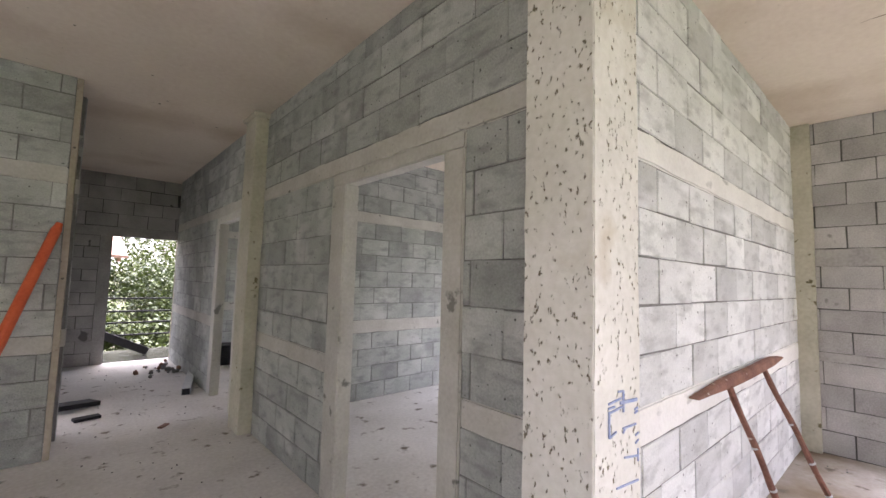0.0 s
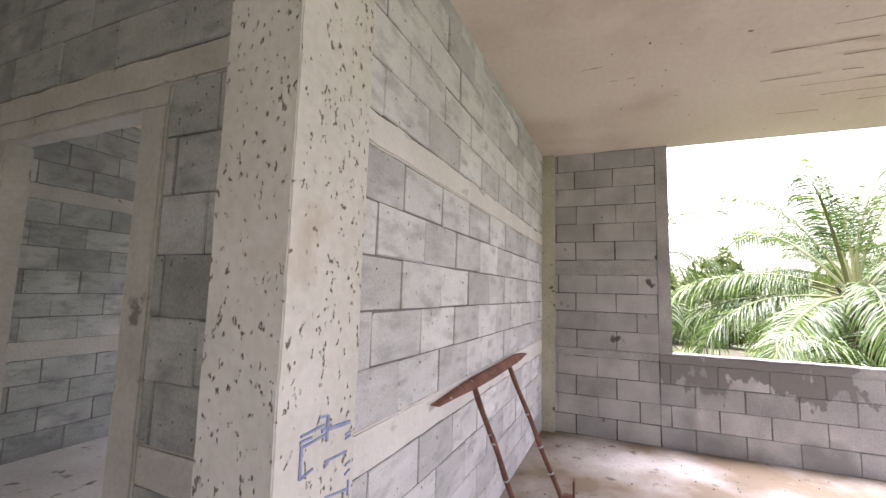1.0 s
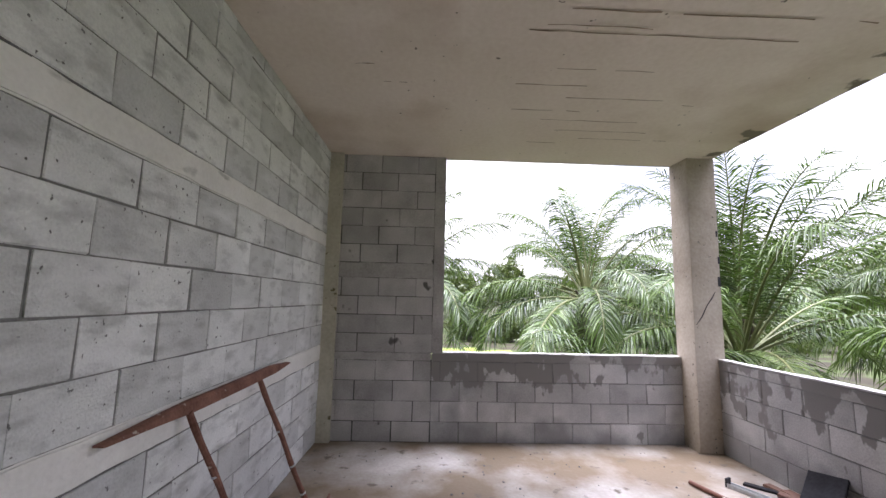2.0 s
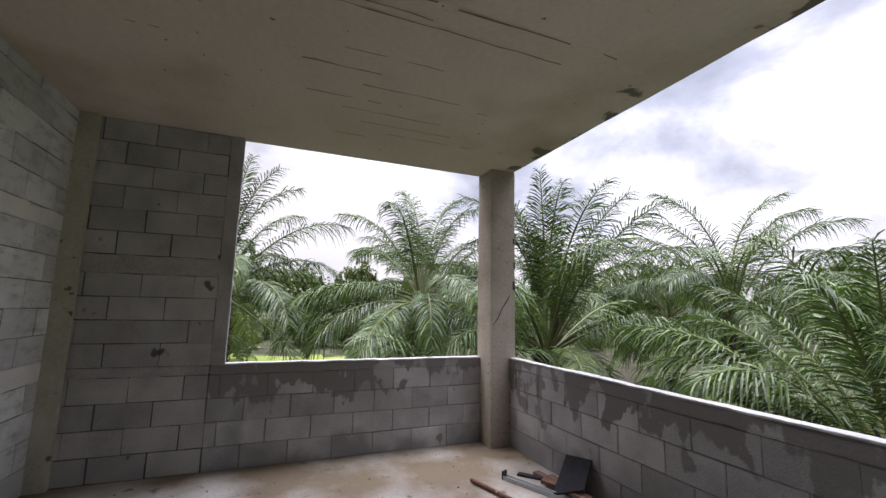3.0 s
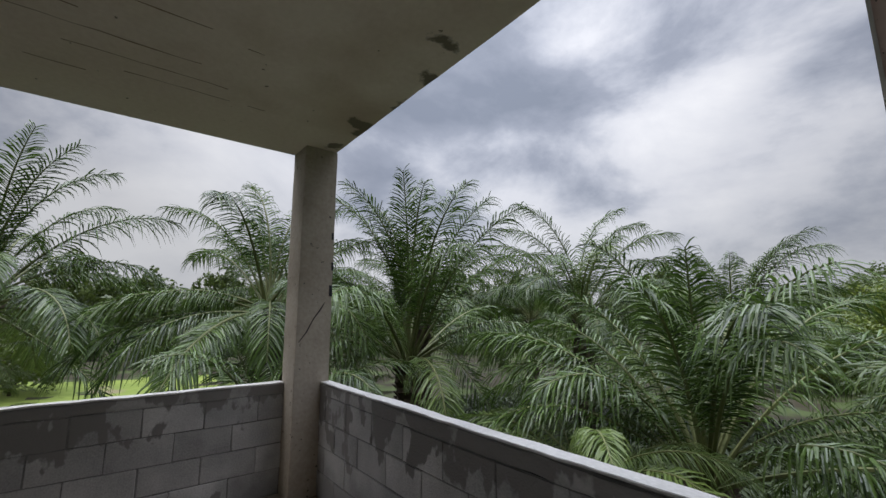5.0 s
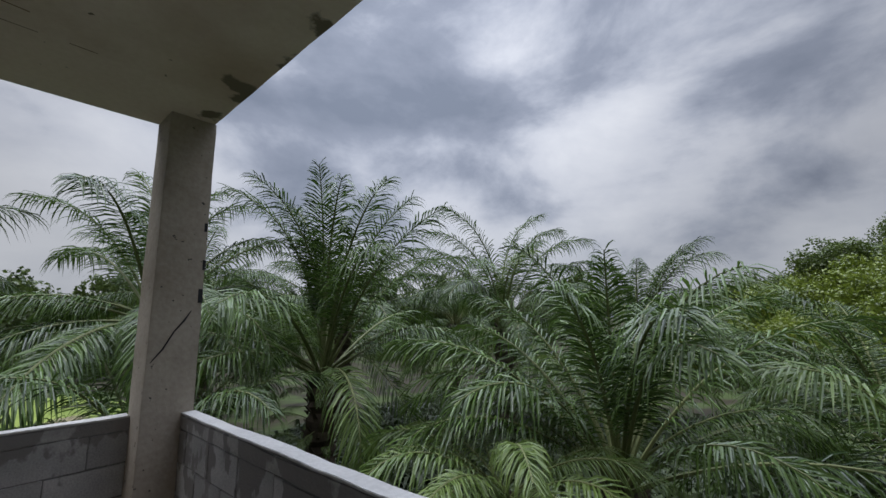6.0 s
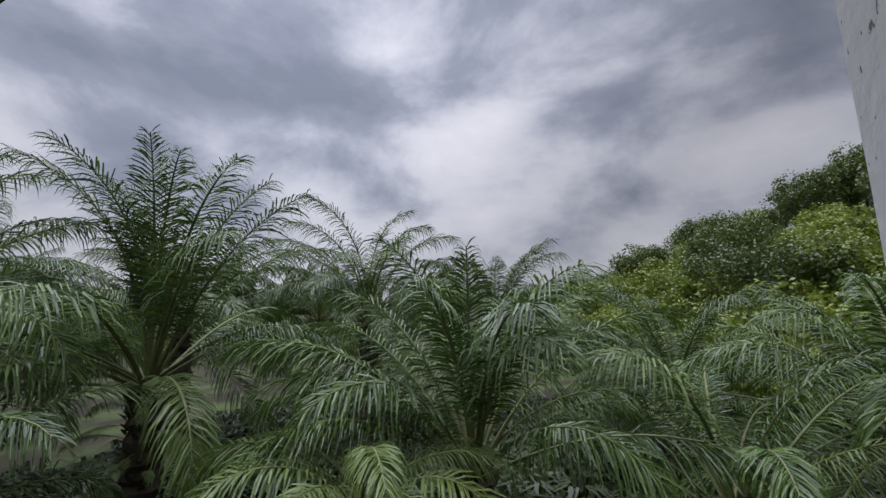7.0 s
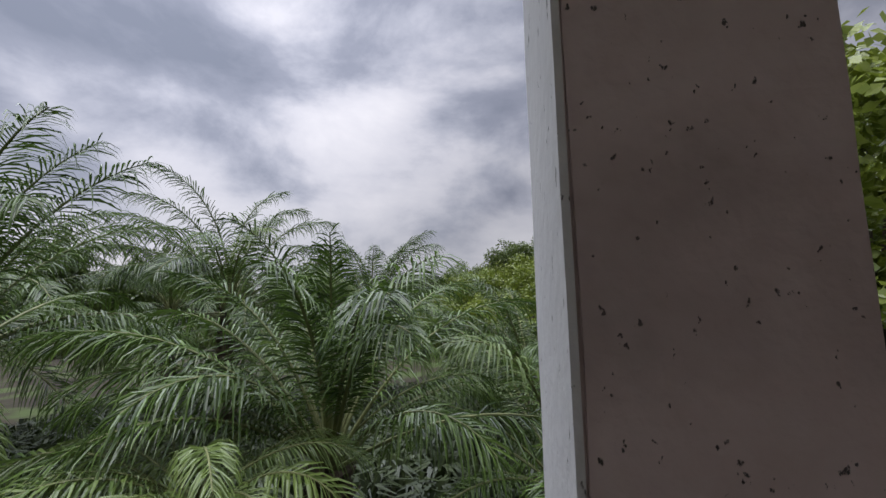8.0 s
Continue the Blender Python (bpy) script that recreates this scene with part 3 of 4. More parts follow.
def trunk_mesh(height, radius, seed):
    rnd = random.Random(seed)
    n = max(5, int(height / 0.18))
    pts = [(0.04 * math.sin(i * 0.7), 0.04 * math.cos(i * 0.9), -height + height * i / n) for i in range(n + 1)]
    bm = tube(pts, [radius * (1.0 + (0.14 if i % 2 else -0.1) + rnd.uniform(-0.08, 0.08)) for i in range(n + 1)], 14)
    for k in range(int(height * 26)):
        a, z = k * 2.39996, -height * 0.98 + height * 1.02 * k / (height * 26)
        r = radius * 0.95
        o = Vector((math.cos(a) * r, math.sin(a) * r, z))
        out = Vector((math.cos(a), math.sin(a), 1.1)).normalized()
        u = Vector((-math.sin(a), math.cos(a), 0)) * 0.07
        tip = o + out * rnd.uniform(0.16, 0.32)
        q = [bm.verts.new(c) for c in (o - u, o + u, o + Vector((0, 0, 0.1)), tip - u * 0.5, tip + u * 0.5)]
        for f in ((0, 1, 4, 3), (1, 2, 4), (2, 0, 3), (2, 3, 4)):
            bm.faces.new([q[j] for j in f])
    return finish("trunk", bm, BARK)


def palm(x, y, crown, size, count, label, seed, top=0.0, style="old", low=7, pruned=None, ferns=0, fronds=()):
    """An oil palm (pruned: the side on which its lower fronds were cut): crown is the height at which its fronds spring, size scales their length, low the lowest kind of frond; fronds: its leading ones (azimuth, rise, bend in degrees, length)."""
    rnd = random.Random(seed)
    base = ground_height(x, y)
    t = thing("oil_palm", (x, y, base), label, "palm tree", "oil palms of the plantation")
    tr = new("trunk", trunk_mesh(crown - base + 0.25, 0.30 + 0.05 * size, seed))
    tr.parent = t
    tr.location = (0, 0, crown - base + 0.1)
    for k in range(count):
        f = k / (count - 1)
        level = top + (low - top) * f ** 1.0
        i = max(0, min(7, int(level + rnd.uniform(-0.4, 0.6))))
        turn = k * 2.39996 + rnd.uniform(-0.25, 0.25)
        if pruned is not None and i > 2 and abs((turn - pruned + math.pi) % (2 * math.pi) - math.pi) < 0.75:
            continue
        ob = new("frond", FRONDS[style if rnd.random() > 0.12 else "young", i, rnd.randrange(2)])
        ob.parent = t
        s = size * rnd.uniform(0.85, 1.12) * (0.85 if i == 0 else 1.0)
        ob.matrix_local = Matrix.LocRotScale((rnd.uniform(-0.1, 0.1), rnd.uniform(-0.1, 0.1), crown - base + 0.2 * (1 - f)),
                                             Euler((rnd.uniform(-0.15, 0.15), rnd.uniform(-0.1, 0.1), turn)), (s, s, s))
    for k, (azimuth, rise, bend, length) in enumerate(fronds):
        ob = new("frond", frond_mesh("frond", length, rise, bend, seed * 100 + k, YOUNG if style == "young" or bend > 100 else FROND, 0.0))
        ob.parent = t
        ob.matrix_local = Matrix.LocRotScale((0, 0, crown - base), Euler((0, 0, radians(azimuth))), None)
    for k in range(ferns):
        a, z = k * 2.39996, (crown - base) * (0.25 + 0.72 * k / ferns)
        ob = new("fern", FRONDS["young", rnd.choice((4, 5, 6)), rnd.randrange(2)])
        ob.parent = t
        s = rnd.uniform(0.18, 0.32)
        ob.matrix_local = Matrix.LocRotScale((math.cos(a) * 0.3, math.sin(a) * 0.3, z), Euler((0, 0, a)), (s, s, s))
    return t


# ---- the plantation ----
palm(16.6, 0.8, 1.75, 0.9, 18, "tall oil palm with a shaggy fern-grown trunk over the lawn", 21, 3.6, ferns=46,
     fronds=((147, 88, 51, 4.9), (205, 89, 51, 4.9), (236, 88, 55, 4.9), (278, 87, 70, 5.0), (247, 57, 70, 5.1), (331, 47, 70, 4.9), (39, 81, 65, 4.9),
             (221, 18, 90, 4.6), (186, 42, 110, 4.6), (150, 38, 98, 4.8), (20, 70, 70, 4.8), (300, 75, 70, 4.6)))
palm(13.4, -5.2, 1.6, 0.86, 14, "oil palm with arching fronds beyond the east parapet", 22, 3.8, ferns=30,
     fronds=((23, 52, 70, 4.6), (52, 71, 69, 4.6), (13, 92, 62, 4.6), (300, 88, 67, 4.6), (1, 73, 68, 4.6), (98, 8, 62, 4.6), (95, 24, 72, 4.4), (140, 5, 70, 4.4),
             (262, 30, 98, 4.6), (240, 26, 105, 4.4), (291, 80, 65, 4.5), (288, 60, 69, 4.8), (254, 57, 76, 4.9), (110, 10, 80, 4.2), (165, 22, 100, 4.0), (200, 24, 95, 4.2)))
palm(10.6, -4.6, -1.2, 0.72, 20, "younger oil palm below the east parapet", 36, 2.5, low=6.5)
palm(21.0, -8.0, 2.2, 0.9, 30, "oil palm standing further back", 23, 2.0)
palm(11.9, -8.8, 0.0, 1.05, 12, "tall upright oil palm with feathery fronds", 24, 3.4, low=5.4, pruned=radians(150), ferns=24,
     fronds=((140, 89, 44, 5.9), (53, 88, 65, 6.3), (95, 92, 66, 6.0), (165, 72, 61, 6.3), (187, 63, 46, 6.0), (192, 76, 48, 5.7), (154, 89, 75, 6.0), (129, 46, 66, 5.7), (80, 36, 60, 5.6),
             (112, 32, 80, 5.4), (162, 62, 69, 5.6), (0, 92, 69, 6.4), (278, 43, 71, 5.9), (159, 28, 118, 4.7), (30, 62, 70, 5.8), (235, 66, 70, 5.8), (320, 60, 70, 5.8)))
palm(11.5, -17.0, 1.1, 0.98, 26, "oil palm with drooping frond tips", 25, 3.0,
     fronds=((56, 91, 72, 6.2), (60, 84, 90, 5.8), (238, 96, 75, 5.9), (226, 74, 80, 6.0), (31, 58, 85, 5.6), (24, 70, 76, 6.0), (246, 85, 85, 6.2), (215, 62, 85, 5.6), (150, 74, 80, 5.0), (110, 66, 90, 5.0)))
palm(4.5, -9.8, -1.3, 0.85, 13, "broad oil palm spreading close below the parapet", 26, 2.8, low=4.7, pruned=radians(112),
     fronds=((135, 71, 63, 4.9), (229, 70, 68, 4.9), (199, 63, 70, 5.0), (172, 34, 72, 5.1), (9, 76, 67, 4.7), (40, 59, 69, 4.9), (63, 88, 58, 4.7), (111, 87, 50, 4.3), (33, 59, 74, 4.9),
             (122, 68, 73, 4.9), (358, 63, 71, 4.9), (232, 33, 71, 4.8), (28, 50, 77, 4.2), (95, 78, 66, 4.5), (150, 50, 90, 3.8), (270, 72, 70, 4.9), (310, 66, 70, 4.9), (75, 62, 88, 4.2)))
palm(5.5, -8.0, -1.25, 0.55, 14, "young oil palm with yellow-green drooping fronds", 27, 2.8, style="young", low=6,
     fronds=((62, 58, 128, 3.0), (100, 52, 118, 2.8), (20, 55, 110, 3.0), (170, 50, 110, 2.6)))
palm(0.6, -10.6, -1.8, 0.8, 20, "low oil palm among undergrowth", 28, 1.5, low=6)
palm(-2.6, -12.5, -1.3, 0.85, 30, "oil palm beside the bushes of the slope", 29, 1.5, low=6)
palm(0.7, -17.5, -1.3, 0.85, 30, "oil palm before the wooded hill", 30, 1.0)
palm(8.0, -23.0, 0.5, 1.05, 32, "oil palm in the plantation's second row", 31, 0.8)
palm(18.5, -14.0, 1.0, 1.1, 32, "oil palm in the plantation's second row", 32, 0.8)
palm(30.0, -12.0, 1.5, 1.0, 30, "oil palm at the lawn's far edge", 34, 1.0)
palm(20.0, -24.0, 1.0, 1.0, 30, "oil palm in the plantation's third row", 35, 0.8)


def crown_mesh(radius, height, clumps, leaves, size, seed, material):
    """A crown of many small leaves in uneven clumps."""
    rnd = random.Random(seed)
    verts, faces = [], []
    for _ in range(clumps):
        a, z, f = rnd.uniform(0, 6.283), rnd.uniform(-1, 1), rnd.uniform(0.55, 1.0)
        k = math.sqrt(max(0, 1 - z * z))
        c = Vector((math.cos(a) * k * radius * f, math.sin(a) * k * radius * f, z * height * f))
        cr = radius * rnd.uniform(0.2, 0.38)
        for _ in range(leaves):
            d = Vector((rnd.gauss(0, 1), rnd.gauss(0, 1), rnd.gauss(0, 1))).normalized()
            o = c + d * cr * rnd.uniform(0.6, 1.05)
            u = Vector((rnd.gauss(0, 1), rnd.gauss(0, 1), rnd.gauss(0, 0.5))).normalized()
            w = d.cross(u).normalized() * size * 0.4
            u = u * size * rnd.uniform(0.7, 1.2)
            n0 = len(verts)
            verts += [o - u * 0.5, o + w, o + u * 0.6 + Vector((0, 0, -0.2 * size)), o - w]
            faces.append((n0, n0 + 1, n0 + 2, n0 + 3))
    me = bpy.data.meshes.new("crown")
    me.from_pydata(verts, [], faces)
    me.materials.append(material)
    me.update()
    return me


def tree(name, at, radius, height, stem, label, seed, material, clumps=46, leaves=60, size=0.3, group=""):
    rnd = random.Random(seed)
    t = thing(name, at, label, "tree" if name != "bush" else "bush", group)
    part("trunk", tube([(0, 0, -0.4), (0.1, 0, stem * 0.5), (0, 0.1, stem + height * 0.4)], [0.1 + 0.02 * stem, 0.08 + 0.015 * stem, 0.05], 8), BARK, t)
    for k in range(4):
        a = k * 1.7 + rnd.random()
        tip = (math.cos(a) * radius * 0.6, math.sin(a) * radius * 0.6, stem + height * rnd.uniform(0.6, 1.2))
        part("limb", tube([(0, 0, stem * 0.7), (tip[0] * 0.5, tip[1] * 0.5, stem + 0.2 * height), tip], [0.07, 0.05, 0.02], 6), BARK, t)
    cr = new("crown", crown_mesh(radius, height, clumps, leaves, size, seed, material))
    cr.parent = t
    cr.location = (0, 0, stem + height * 0.8)
    return t


# wooded hill
rh = random.Random(5)
kinds = [tree("forest_tree", (0, -60, ground_height(0, -60)), 3.4, 3.0, 3.0, "dense dark green forest tree on the hill", 51, LEAF, 70, 75, 0.27, "trees of the wooded hill"),
         tree("forest_tree", (-9, -57, ground_height(-9, -57)), 3.0, 2.4, 2.2, "lighter green forest tree on the hill", 52, BRIGHT_LEAF, 66, 75, 0.27, "trees of the wooded hill"),
         tree("forest_tree", (-18, -62, ground_height(-18, -62)), 3.4, 2.8, 3.0, "tall rounded forest tree on the hill", 53, LEAF, 76, 75, 0.28, "trees of the wooded hill")]
for k in range(170):
    az, d = radians(rh.uniform(-150, -76)), rh.uniform(36, 92)
    x, y = 2 + d * math.cos(az), -2 + d * math.sin(az)
    s = rh.uniform(0.55, 1.1) * (0.6 + 0.4 * min(1, d / 50))
    copy_thing(kinds[rh.choice((0, 1, 1, 1, 2) if d < 62 else (0, 0, 2, 2, 1))], Matrix.LocRotScale((x, y, ground_height(x, y) - 0.5), Euler((0, 0, rh.uniform(0, 6.28))), (s, s, s * rh.uniform(0.8, 1.15))))
for x, y, r, h, m_ in ((-3.6, -21, 2.6, 2.4, BRIGHT_LEAF), (-7.5, -19, 2.8, 2.8, BRIGHT_LEAF), (-6.0, -12.5, 1.6, 2.2, LEAF), (2.0, -22, 2.2, 1.6, LEAF), (-4.2, -8.2, 1.5, 2.8, LEAF), (-1.0, -24, 2.4, 1.8, BRIGHT_LEAF)):
    tree("bush", (x, y, ground_height(x, y)), r, h, 1.2, "leafy green bush at the plantation's edge", int(x * 7 + 90), m_, 44, 70, 0.22, "bushes of the slope")
# shrubs behind the clearing
edge = tree("bush", (40, 3, ground_height(40, 3)), 3.0, 2.6, 0.8, "dense dark green shrub behind the clearing", 81, LEAF, 60, 70, 0.3, "shrubs behind the clearing")
for k in range(34):
    az, d = radians(-62 + 90 * k / 33 + rh.uniform(-2, 2)), rh.uniform(50, 66)
    x, y = 2 + d * math.cos(az), -2 + d * math.sin(az)
    s = rh.uniform(0.55, 0.85)
    copy_thing(edge, Matrix.LocRotScale((x, y, ground_height(x, y) - 0.3), Euler((0, 0, rh.uniform(0, 6.28))), (s, s, s)))
# far trees on the east horizon
far_kind = tree("far_tree", (75, -6, ground_height(75, -6)), 4.0, 3.6, 3.5, "hazy distant tree on the horizon", 61, LEAF, 50, 45, 0.6, "distant trees")
for k in range(80):
    az, d = radians(rh.uniform(-72, 28)), rh.uniform(85, 135)
    x, y = 2 + d * math.cos(az), -2 + d * math.sin(az)
    s = rh.uniform(0.8, 1.25)
    copy_thing(far_kind, Matrix.LocRotScale((x, y, ground_height(x, y)), Euler((0, 0, rh.uniform(0, 6.28))), (s, s, s * rh.uniform(0.8, 1.4))))


def undergrowth(count, seed):
    """Ferns and weeds under the palms: many narrow blades in tufts, one sheet of stuff."""
    rnd = random.Random(seed)
    verts, faces = [], []
    for _ in range(count):
        x, y = rnd.uniform(-9, 19), rnd.uniform(-24, -4.6)
        if rnd.random() < 0.25:
            x, y = rnd.uniform(8, 24), rnd.uniform(-8, 4)
        z = ground_height(x, y)
        tall = rnd.uniform(0.3, 1.2)
        for _ in range(rnd.randrange(9, 16)):
            a = rnd.uniform(0, 6.283)
            d, u = Vector((math.cos(a), math.sin(a), 0)), Vector((-math.sin(a), math.cos(a), 0)) * rnd.uniform(0.03, 0.08)
            o = Vector((x, y, z)) + d * rnd.uniform(0, 0.2)
            mid, tip = o + d * tall * 0.35 + Vector((0, 0, tall * 0.8)), o + d * tall * 0.9 + Vector((0, 0, tall * rnd.uniform(0.4, 0.8)))
            n0 = len(verts)
            verts += [o - u * 0.3, o + u * 0.3, mid + u, mid - u, tip]
            faces += [(n0, n0 + 1, n0 + 2, n0 + 3), (n0 + 3, n0 + 2, n0 + 4)]
    me = bpy.data.meshes.new("undergrowth")
    me.from_pydata(verts, [], faces)
    me.materials.append(SHADED_WEED)
    me.update()
    return tagged(new("undergrowth", me), "dense green weeds and ferns under the palms", "undergrowth", kind="stuff")


undergrowth(4600, 4)


# ---- marks and cracks of the columns ----
col_a = bpy.data.objects["column_a"]


def chalk(x0, z0, x1, z1, wide=0.006):
    d = Vector((x1 - x0, 0, z1 - z0))
    m = Matrix.LocRotScale(((x0 + x1) / 2, 0.7975, (z0 + z1) / 2), Euler((0, -math.atan2(d.z, d.x), 0)), (d.length, 0.004, wide))
    bm = bmesh.new()
    bmesh.ops.create_cube(bm, size=1.0, matrix=m)
    part("chalk_line", bm, CHALK, col_a)


for mark in ((1.425, 1.145, 1.52, 1.15), (1.51, 1.135, 1.645, 1.125, 0.011), (1.425, 1.13, 1.47, 1.13), (1.428, 1.115, 1.53, 1.12), (1.43, 1.12, 1.43, 1.035, 0.009), (1.43, 1.035, 1.48, 1.045),
             (1.495, 1.175, 1.535, 1.172), (1.535, 1.10, 1.535, 1.172, 0.009), (1.53, 1.045, 1.635, 1.04), (1.53, 1.03, 1.555, 1.045), (1.625, 1.092, 1.65, 1.095), (1.625, 1.08, 1.65, 1.083),
             (1.63, 1.0, 1.655, 1.005), (1.63, 0.973, 1.655, 0.98), (1.54, 0.945, 1.65, 0.925), (1.65, 0.905, 1.65, 0.95), (1.48, 0.86, 1.65, 0.84)):
    chalk(*mark)
col_c = bpy.data.objects["column_c"]
crack = tube([(5.2375, -3.232, 1.33), (5.2375, -3.30, 1.42), (5.2375, -3.36, 1.54), (5.2375, -3.42, 1.62), (5.2375, -3.46, 1.69)], [0.003, 0.006, 0.005, 0.007, 0.003], 5)
part("crack", crack, BLACK, col_c)
for y0, z0, s in ((-3.50, 1.75, 0.03), (-3.51, 2.0, 0.022), (-3.505, 2.3, 0.02)):
    part("spall", rough_box((5.236, y0 - s, z0), (5.246, y0, z0 + 3.5 * s), 0.02, 0.006, 0.0, z0), BLACK, col_c)
# cast lip where the stained column meets the ceiling
part("cast_lip", rough_box((1.33, 4.40, H - 0.05), (1.62, 4.80, H - 0.004), 0.05, 0.012, 0.01, 4), GREEN_COLUMN, bpy.data.objects["column_b"])

# ---- rusty trestle against the wall ----
tr = thing("steel_trestle", (3.4, 0.8, 0), "rusty steel trestle leaning against the block wall", "trestle")
bar = bmesh.new()
n_cut = 24
ring = []
for k in range(n_cut + 1):
    f = k / n_cut
    x = 2.42 - 3.4 + 1.87 * f
    taper = min(1.0, 0.12 + 3.0 * f, 0.12 + 6.0 * (1 - f))
    y = 0.045 - 0.05 * f + 0.004 * math.sin(9 * f)
    z = 0.985 + 0.02 * f
    h = 0.058 * taper
    ring.append([bar.verts.new((x, y + a, z + b)) for a, b in ((-0.022, -h / 2), (0.022, -h / 2), (0.022, h / 2), (-0.004, h / 2), (-0.016, h / 2 - 0.012 * taper))])
for a, b in zip(ring, ring[1:]):
    for k in range(5):
        bar.faces.new((a[k], a[(k + 1) % 5], b[(k + 1) % 5], b[k]))
bar.faces.new(ring[0][::-1])
bar.faces.new(ring[-1])
part("top_bar", bar, RUST, tr)
for a, b in (((2.945, 0.82, 0.97), (3.32, 0.58, 0.0)), ((3.75, 0.80, 0.965), (3.92, 0.435, 0.0))):
    a, b = Vector(a) - Vector((3.4, 0.8, 0)), Vector(b) - Vector((3.4, 0.8, 0))
    n = 12
    leg = part("leg", tube([a.lerp(b, k / n) + Vector((0, 0.004 * math.sin(k), 0)) for k in range(n + 1)], [0.017 + 0.002 * (k % 3 == 1) for k in range(n + 1)], 8), RUST, tr)
    for f in (0.35, 0.6, 0.8):
        p = a.lerp(b, f)
        q = a.lerp(b, f + 0.012)
        part("paint_ring", tube([p, q], [0.0205, 0.0205], 8), GALV, leg)

# ---- orange prop ----
pr = thing("orange_pipe", (-0.58, 4.39, 0), "orange steel pipe leaning against the block wall", "pipe")
top = Vector((0.555, 0.42, 1.93))
part("tube", tube([(0, 0, 0), top * 0.5 + Vector((0.01, 0, 0)), top * 0.97, top], [0.042, 0.04, 0.036, 0.022], 14), ORANGE, pr)
part("collar", tube([top * 0.50, top * 0.53], [0.05, 0.05], 14), ORANGE, pr)

# ---- loose things on the floor of the room ----
pn = thing("black_board", (3.92, -3.2, 0), "black sheet board leaning against the parapet", "board")
bm = box((-0.16, -0.008, 0), (0.16, 0.008, 0.44), 0.003)
bm.transform(Matrix.LocRotScale(None, Euler((radians(56), radians(24), radians(18))), None))
bmesh.ops.translate(bm, verts=bm.verts[:], vec=(0, 0, -min(v.co.z for v in bm.verts)))
part("sheet", bm, BLACK, pn)


def plank(at, length, wide, thick, turn, material, label, name="wood_offcut", category="wood scrap", lift=0.0):
    t = thing(name, at, label, category)
    bm = rough_box((-length / 2, -wide / 2, 0), (length / 2, wide / 2, thick), 0.06, 0.004, 0.003, length * 9)
    bm.transform(Matrix.LocRotScale(None, Euler((0, lift, turn)), None))
    bmesh.ops.translate(bm, verts=bm.verts[:], vec=(0, 0, -min(v.co.z for v in bm.verts)))
    part("board", bm, material, t)
    return t


plank((3.83, -3.25, 0), 0.65, 0.10, 0.03, radians(-12), WOOD, "broken reddish wooden plank beside the parapet", lift=0.18)
plank((4.25, -3.32, 0), 0.5, 0.07, 0.025, radians(8), WOOD, "short dark wooden offcut beside the parapet")
plank((4.02, -3.36, 0), 0.7, 0.09, 0.03, radians(3), WOOD, "split reddish plank lying along the parapet")
plank((3.62, -3.2, 0), 0.6, 0.12, 0.02, radians(-20), WOOD, "reddish plank leaning in the scrap heap", lift=0.35)
plank((4.1, -3.28, 0), 0.35, 0.08, 0.03, radians(35), WOOD, "dark broken plank in the scrap heap", lift=-0.1)
plank((4.42, -3.2, 0), 0.28, 0.06, 0.02, radians(40), BLACK, "small black scrap on the floor", "metal_scrap", "scrap")
rod = thing("rusty_pipe", (4.3, -2.69, 0), "short rusty pipe lying on the floor", "pipe")
part("tube", tube([(0.22, 0.06, 0.02), (-0.05, -0.02, 0.02), (-0.35, -0.11, 0.02)], [0.018] * 3, 10), RUST, rod)
ch = thing("steel_channel", (4.3, -3.03, 0), "grey steel channel with a hooked end on the floor", "steel section")
bm = box((-0.45, -0.03, 0), (0.2, 0.03, 0.006))
add_box(bm, (-0.45, -0.03, 0.006), (0.2, -0.025, 0.035))
add_box(bm, (-0.45, 0.025, 0.006), (0.2, 0.03, 0.035))
bm.transform(Matrix.Rotation(radians(24), 4, "Z"))
part("section", bm, GALV, ch)
hook = box((0.2, -0.03, 0), (0.215, 0.03, 0.07))
hook.transform(Matrix.Rotation(radians(24), 4, "Z"))
part("end_plate", hook, BLACK, ch)
st = thing("rusty_bracket", (3.99, 0.35, 0), "rusty steel bracket standing on the floor", "bracket")
bm = box((-0.04, -0.006, 0), (0.03, 0.006, 0.13), 0.002)
add_box(bm, (-0.04, -0.006, 0), (0.03, 0.08, 0.008))
part("plate", bm, RUST, st)

# ---- corridor ----
bmx = thing("steel_beam", (1.42, 6.9, 0), "pale box-section steel lying beside the doorway", "steel section")
bm = box((-0.05, -0.66, 0), (0.05, 0.66, 0.09), 0.004)
bm.transform(Matrix.Rotation(radians(-14), 4, "Z"))
part("section", bm, GALV, bmx)
# Black plate on the solid bar imitates the shade inside a hollow end.
end = box((-0.042, -0.664, 0.008), (0.042, -0.661, 0.082))
end.transform(Matrix.Rotation(radians(-14), 4, "Z"))
part("open_end", end, BLACK, bmx)
plank((0.2, 6.35, 0), 0.42, 0.2, 0.05, radians(30), BLACK, "stack of dark offcuts on the corridor floor", "dark_offcut", "scrap", 0.1)
plank((0.3, 5.85, 0), 0.22, 0.1, 0.03, radians(12), BLACK, "dark flat offcut on the corridor floor", "dark_offcut", "scrap")
plank((0.87, 5.15, 0), 0.12, 0.05, 0.015, radians(50), WOOD, "small brown scrap on the hall floor")
mound = thing("rubble_heap", (1.25, 7.9, 0), "small heap of brown rubble in the corridor", "rubble")
rr = random.Random(8)
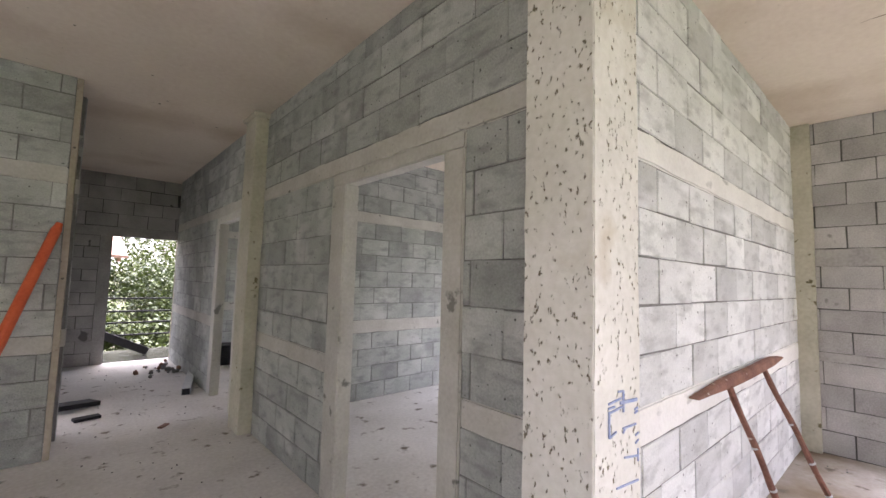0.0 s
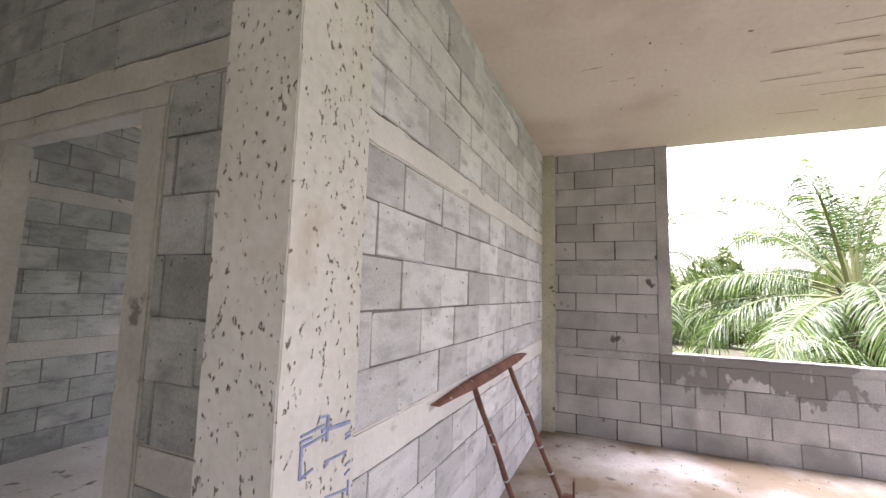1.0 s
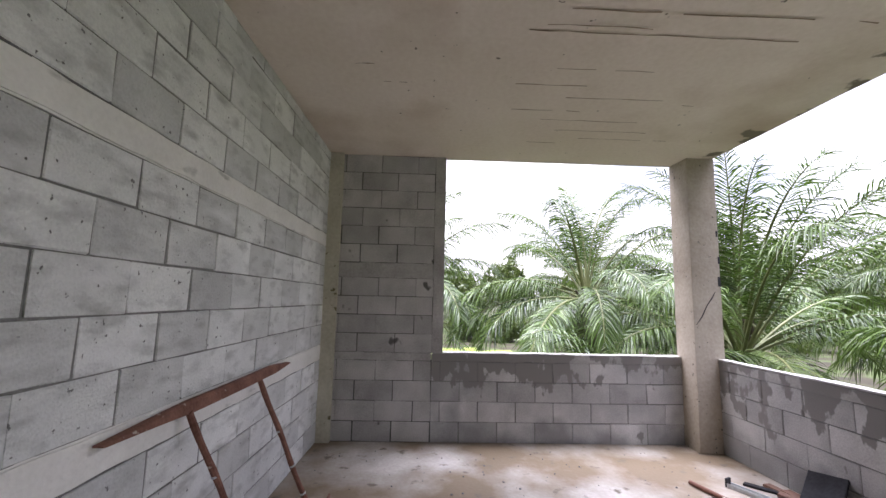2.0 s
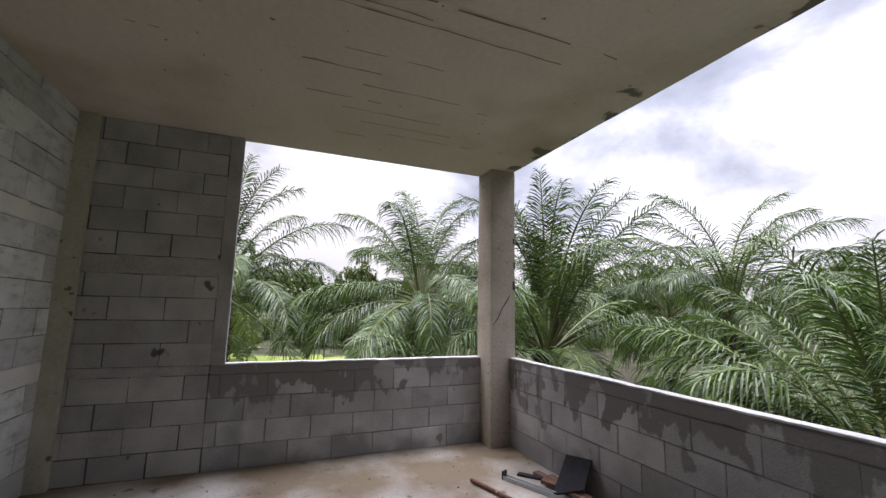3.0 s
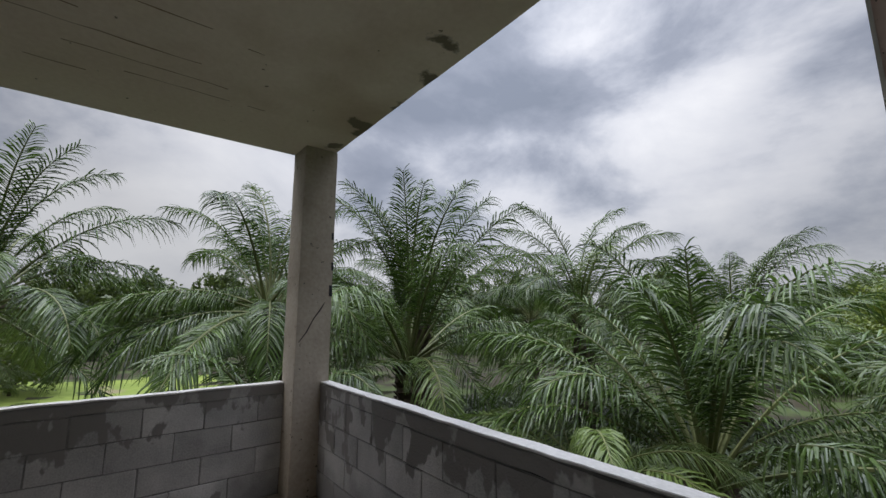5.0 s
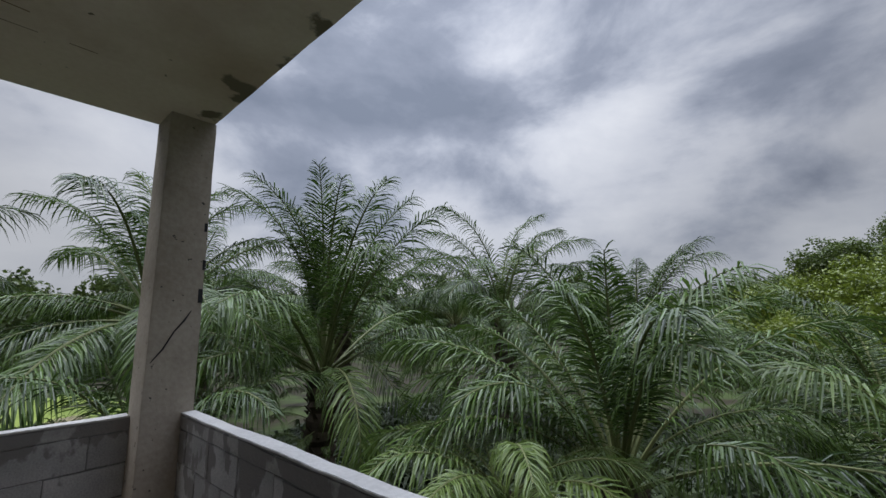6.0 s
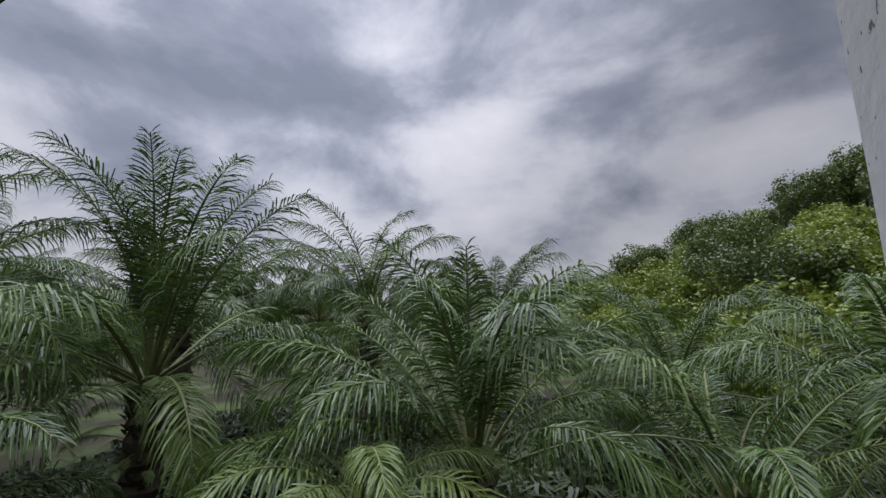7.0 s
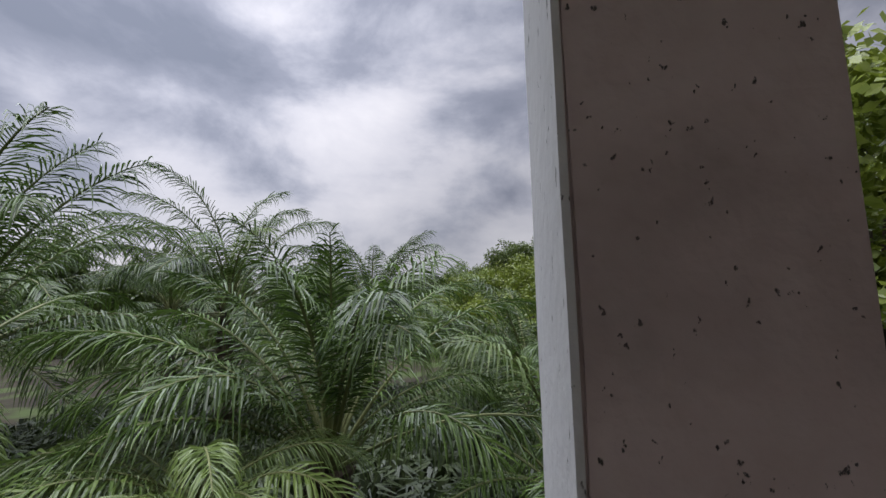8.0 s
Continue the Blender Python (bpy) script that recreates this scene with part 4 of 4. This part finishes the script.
for k in range(26):
    s = rr.uniform(0.015, 0.045)
    bm = bmesh.new()
    bmesh.ops.create_icosphere(bm, subdivisions=1, radius=s)
    for v in bm.verts:
        v.co *= rr.uniform(0.7, 1.2)
    bmesh.ops.translate(bm, verts=bm.verts[:], vec=(rr.gauss(0, 0.13), rr.gauss(0, 0.16), s * 0.7 + max(0, rr.gauss(0.02, 0.03))))
    part("rubble", bm, MORTAR if k % 3 else WOOD, mound)
bk = thing("bucket", (2.15, 8.0, 0), "black plastic bucket on the far room's floor", "bucket")
part("body", tube([(0, 0, 0), (0, 0, 0.02), (0, 0, 0.32), (0, 0, 0.34)], [0.13, 0.135, 0.17, 0.175], 20), BLACK, bk)
sk = thing("sack", (2.45, 7.6, 0), "pale blue crumpled sack on the far room's floor", "sack")
bm = rough_box((-0.25, -0.17, 0), (0.25, 0.17, 0.17), 0.05, 0.05, 0.03, 3)
bmesh.ops.translate(bm, verts=bm.verts[:], vec=(0, 0, -min(v.co.z for v in bm.verts)))
part("bag", bm, surface("sack_cloth", (0.35, 0.45, 0.6), (0.6, 0.65, 0.72), 40, 5, 0.8, 0.4), sk)

# crumbs of mortar and dirt on the floor
crumb_bm = bmesh.new()
for k in range(420):
    x, y = rr.uniform(0.2, 5.3), rr.uniform(-3.2, 0.7)
    if k % 5 == 0:
        x, y = rr.uniform(0.1, 1.3), rr.uniform(2.0, 8.5)
    s = rr.uniform(0.003, 0.010)
    made = bmesh.ops.create_icosphere(crumb_bm, subdivisions=1, radius=s, matrix=Matrix.LocRotScale((x, y, s * 0.5), Euler((k, k * 2, 0)), (1, rr.uniform(0.6, 1.4), 0.7)))
tagged(new("crumbs", finish("crumbs", crumb_bm, MORTAR)), "scattered mortar crumbs on the bare floor", "rubble", kind="stuff")

# ---- outside the corridor's end ----
structure("balcony_slab", box((-0.6, 9.16, -0.2), (2.6, 10.6, -0.02)), surface("wet_concrete", (0.03, 0.03, 0.027), (0.09, 0.088, 0.08), 20, 1.5, 0.18, 0.1, spec=0.5), "wet concrete landing outside the doorway", "landing")
rail = thing("railing", (1.2, 10.3, -0.02), "black steel railing with four horizontal bars", "railing")
for z in (1.04, 0.79, 0.57, 0.33):
    part("rail_bar", tube([(-1.6, 0, z), (1.2, 0, z)], [0.018, 0.018], 8), BLACK, rail)
for x in (-0.6, 0.58, 1.15, -1.6):
    part("post", box((x - 0.03, -0.03, 0), (x + 0.03, 0.03, 2.6 if x == -0.6 else 1.06), 0.004), BLACK, rail)
stair = thing("steel_stringer", (0.85, 9.8, -0.02), "black steel stair stringer resting on the landing", "steel section")
bm = box((-0.42, -0.04, 0), (0.42, 0.04, 0.14), 0.004)
bm.transform(Matrix.Rotation(radians(27), 4, "Y"))
bmesh.ops.translate(bm, verts=bm.verts[:], vec=(0, 0, -min(v.co.z for v in bm.verts)))
part("stringer", bm, BLACK, stair)
roof = thing("neighbour_house", (0.3, 15.5, ground_height(0.3, 15.5)), "neighbouring house with a brown tiled eave", "house")
b0 = -ground_height(0.3, 15.5)
part("wall", box((-3.4, 0.2, 0), (0.3, 4.0, b0 + 2.4)), surface("house_plaster", (0.55, 0.5, 0.45), (0.7, 0.66, 0.6), 20, 2, 0.9, 0.2), roof)
bm = box((-3.9, -1.2, 0), (0.9, 3.0, 0.08))
bm.transform(Matrix.Translation((0, 0, b0 + 2.2)) @ Matrix.Rotation(radians(14), 4, "X"))
rf = part("roof", bm, WOOD, roof)
for k in range(9):
    bm = box((-3.8 + k * 0.56, -1.15, -0.12), (-3.72 + k * 0.56, 2.8, -0.002))
    bm.transform(Matrix.Translation((0, 0, b0 + 2.2)) @ Matrix.Rotation(radians(14), 4, "X"))
    part("rafter", bm, WOOD, rf)
for x, y, r, h, z, m_ in ((2.0, 15.5, 1.7, 2.2, 1.6, BRIGHT_LEAF), (3.2, 17.5, 2.0, 2.6, 2.2, BRIGHT_LEAF), (1.2, 13.5, 1.2, 1.4, 1.4, BRIGHT_LEAF), (4.0, 22.0, 3.0, 3.4, 3.0, LEAF), (-1, 24, 3.4, 3.0, 3.0, LEAF)):
    tree("garden_tree", (x, y, ground_height(x, y)), r, h, z, "sunlit yellow-green garden tree", int(x * 10 + 200), GARDEN_LEAF, 70, 150, 0.1 if y < 20 else 0.16, "garden trees")

# ---- leafy tree close to the open side, and a banana plant ----
tree("leafy_tree", (-3.1, -8.8, ground_height(-3.1, -8.8)), 1.25, 2.0, 5.0, "tall leafy tree close to the open side", 77, BRIGHT_LEAF, 70, 80, 0.16)
bp = thing("banana_plant", (8.3, -7.2, ground_height(8.3, -7.2)), "banana plant with broad bright leaves", "plant")
part("stem", tube([(0, 0, 0), (0.05, 0, 0.7), (0, 0, 1.3)], [0.12, 0.1, 0.07], 10), RACHIS, bp)
for k in range(6):
    a = k * 1.1 + 0.3
    bm = bmesh.new()
    rows_ = []
    for i in range(9):
        f = i / 8
        o = Vector((math.cos(a) * 1.3 * f, math.sin(a) * 1.3 * f, 1.25 + 0.8 * f - 1.1 * f * f))
        w = 0.26 * math.sin(math.pi * min(1, 0.08 + 0.9 * f)) ** 0.6
        u = Vector((-math.sin(a), math.cos(a), 0)) * w
        rows_.append([bm.verts.new(o - u + Vector((0, 0, 0.05))), bm.verts.new(o), bm.verts.new(o + u + Vector((0, 0, 0.05)))])
    for p, q in zip(rows_, rows_[1:]):
        for i in range(2):
            bm.faces.new((p[i], p[i + 1], q[i + 1], q[i]))
    part("leaf", bm, BRIGHT_LEAF, bp)
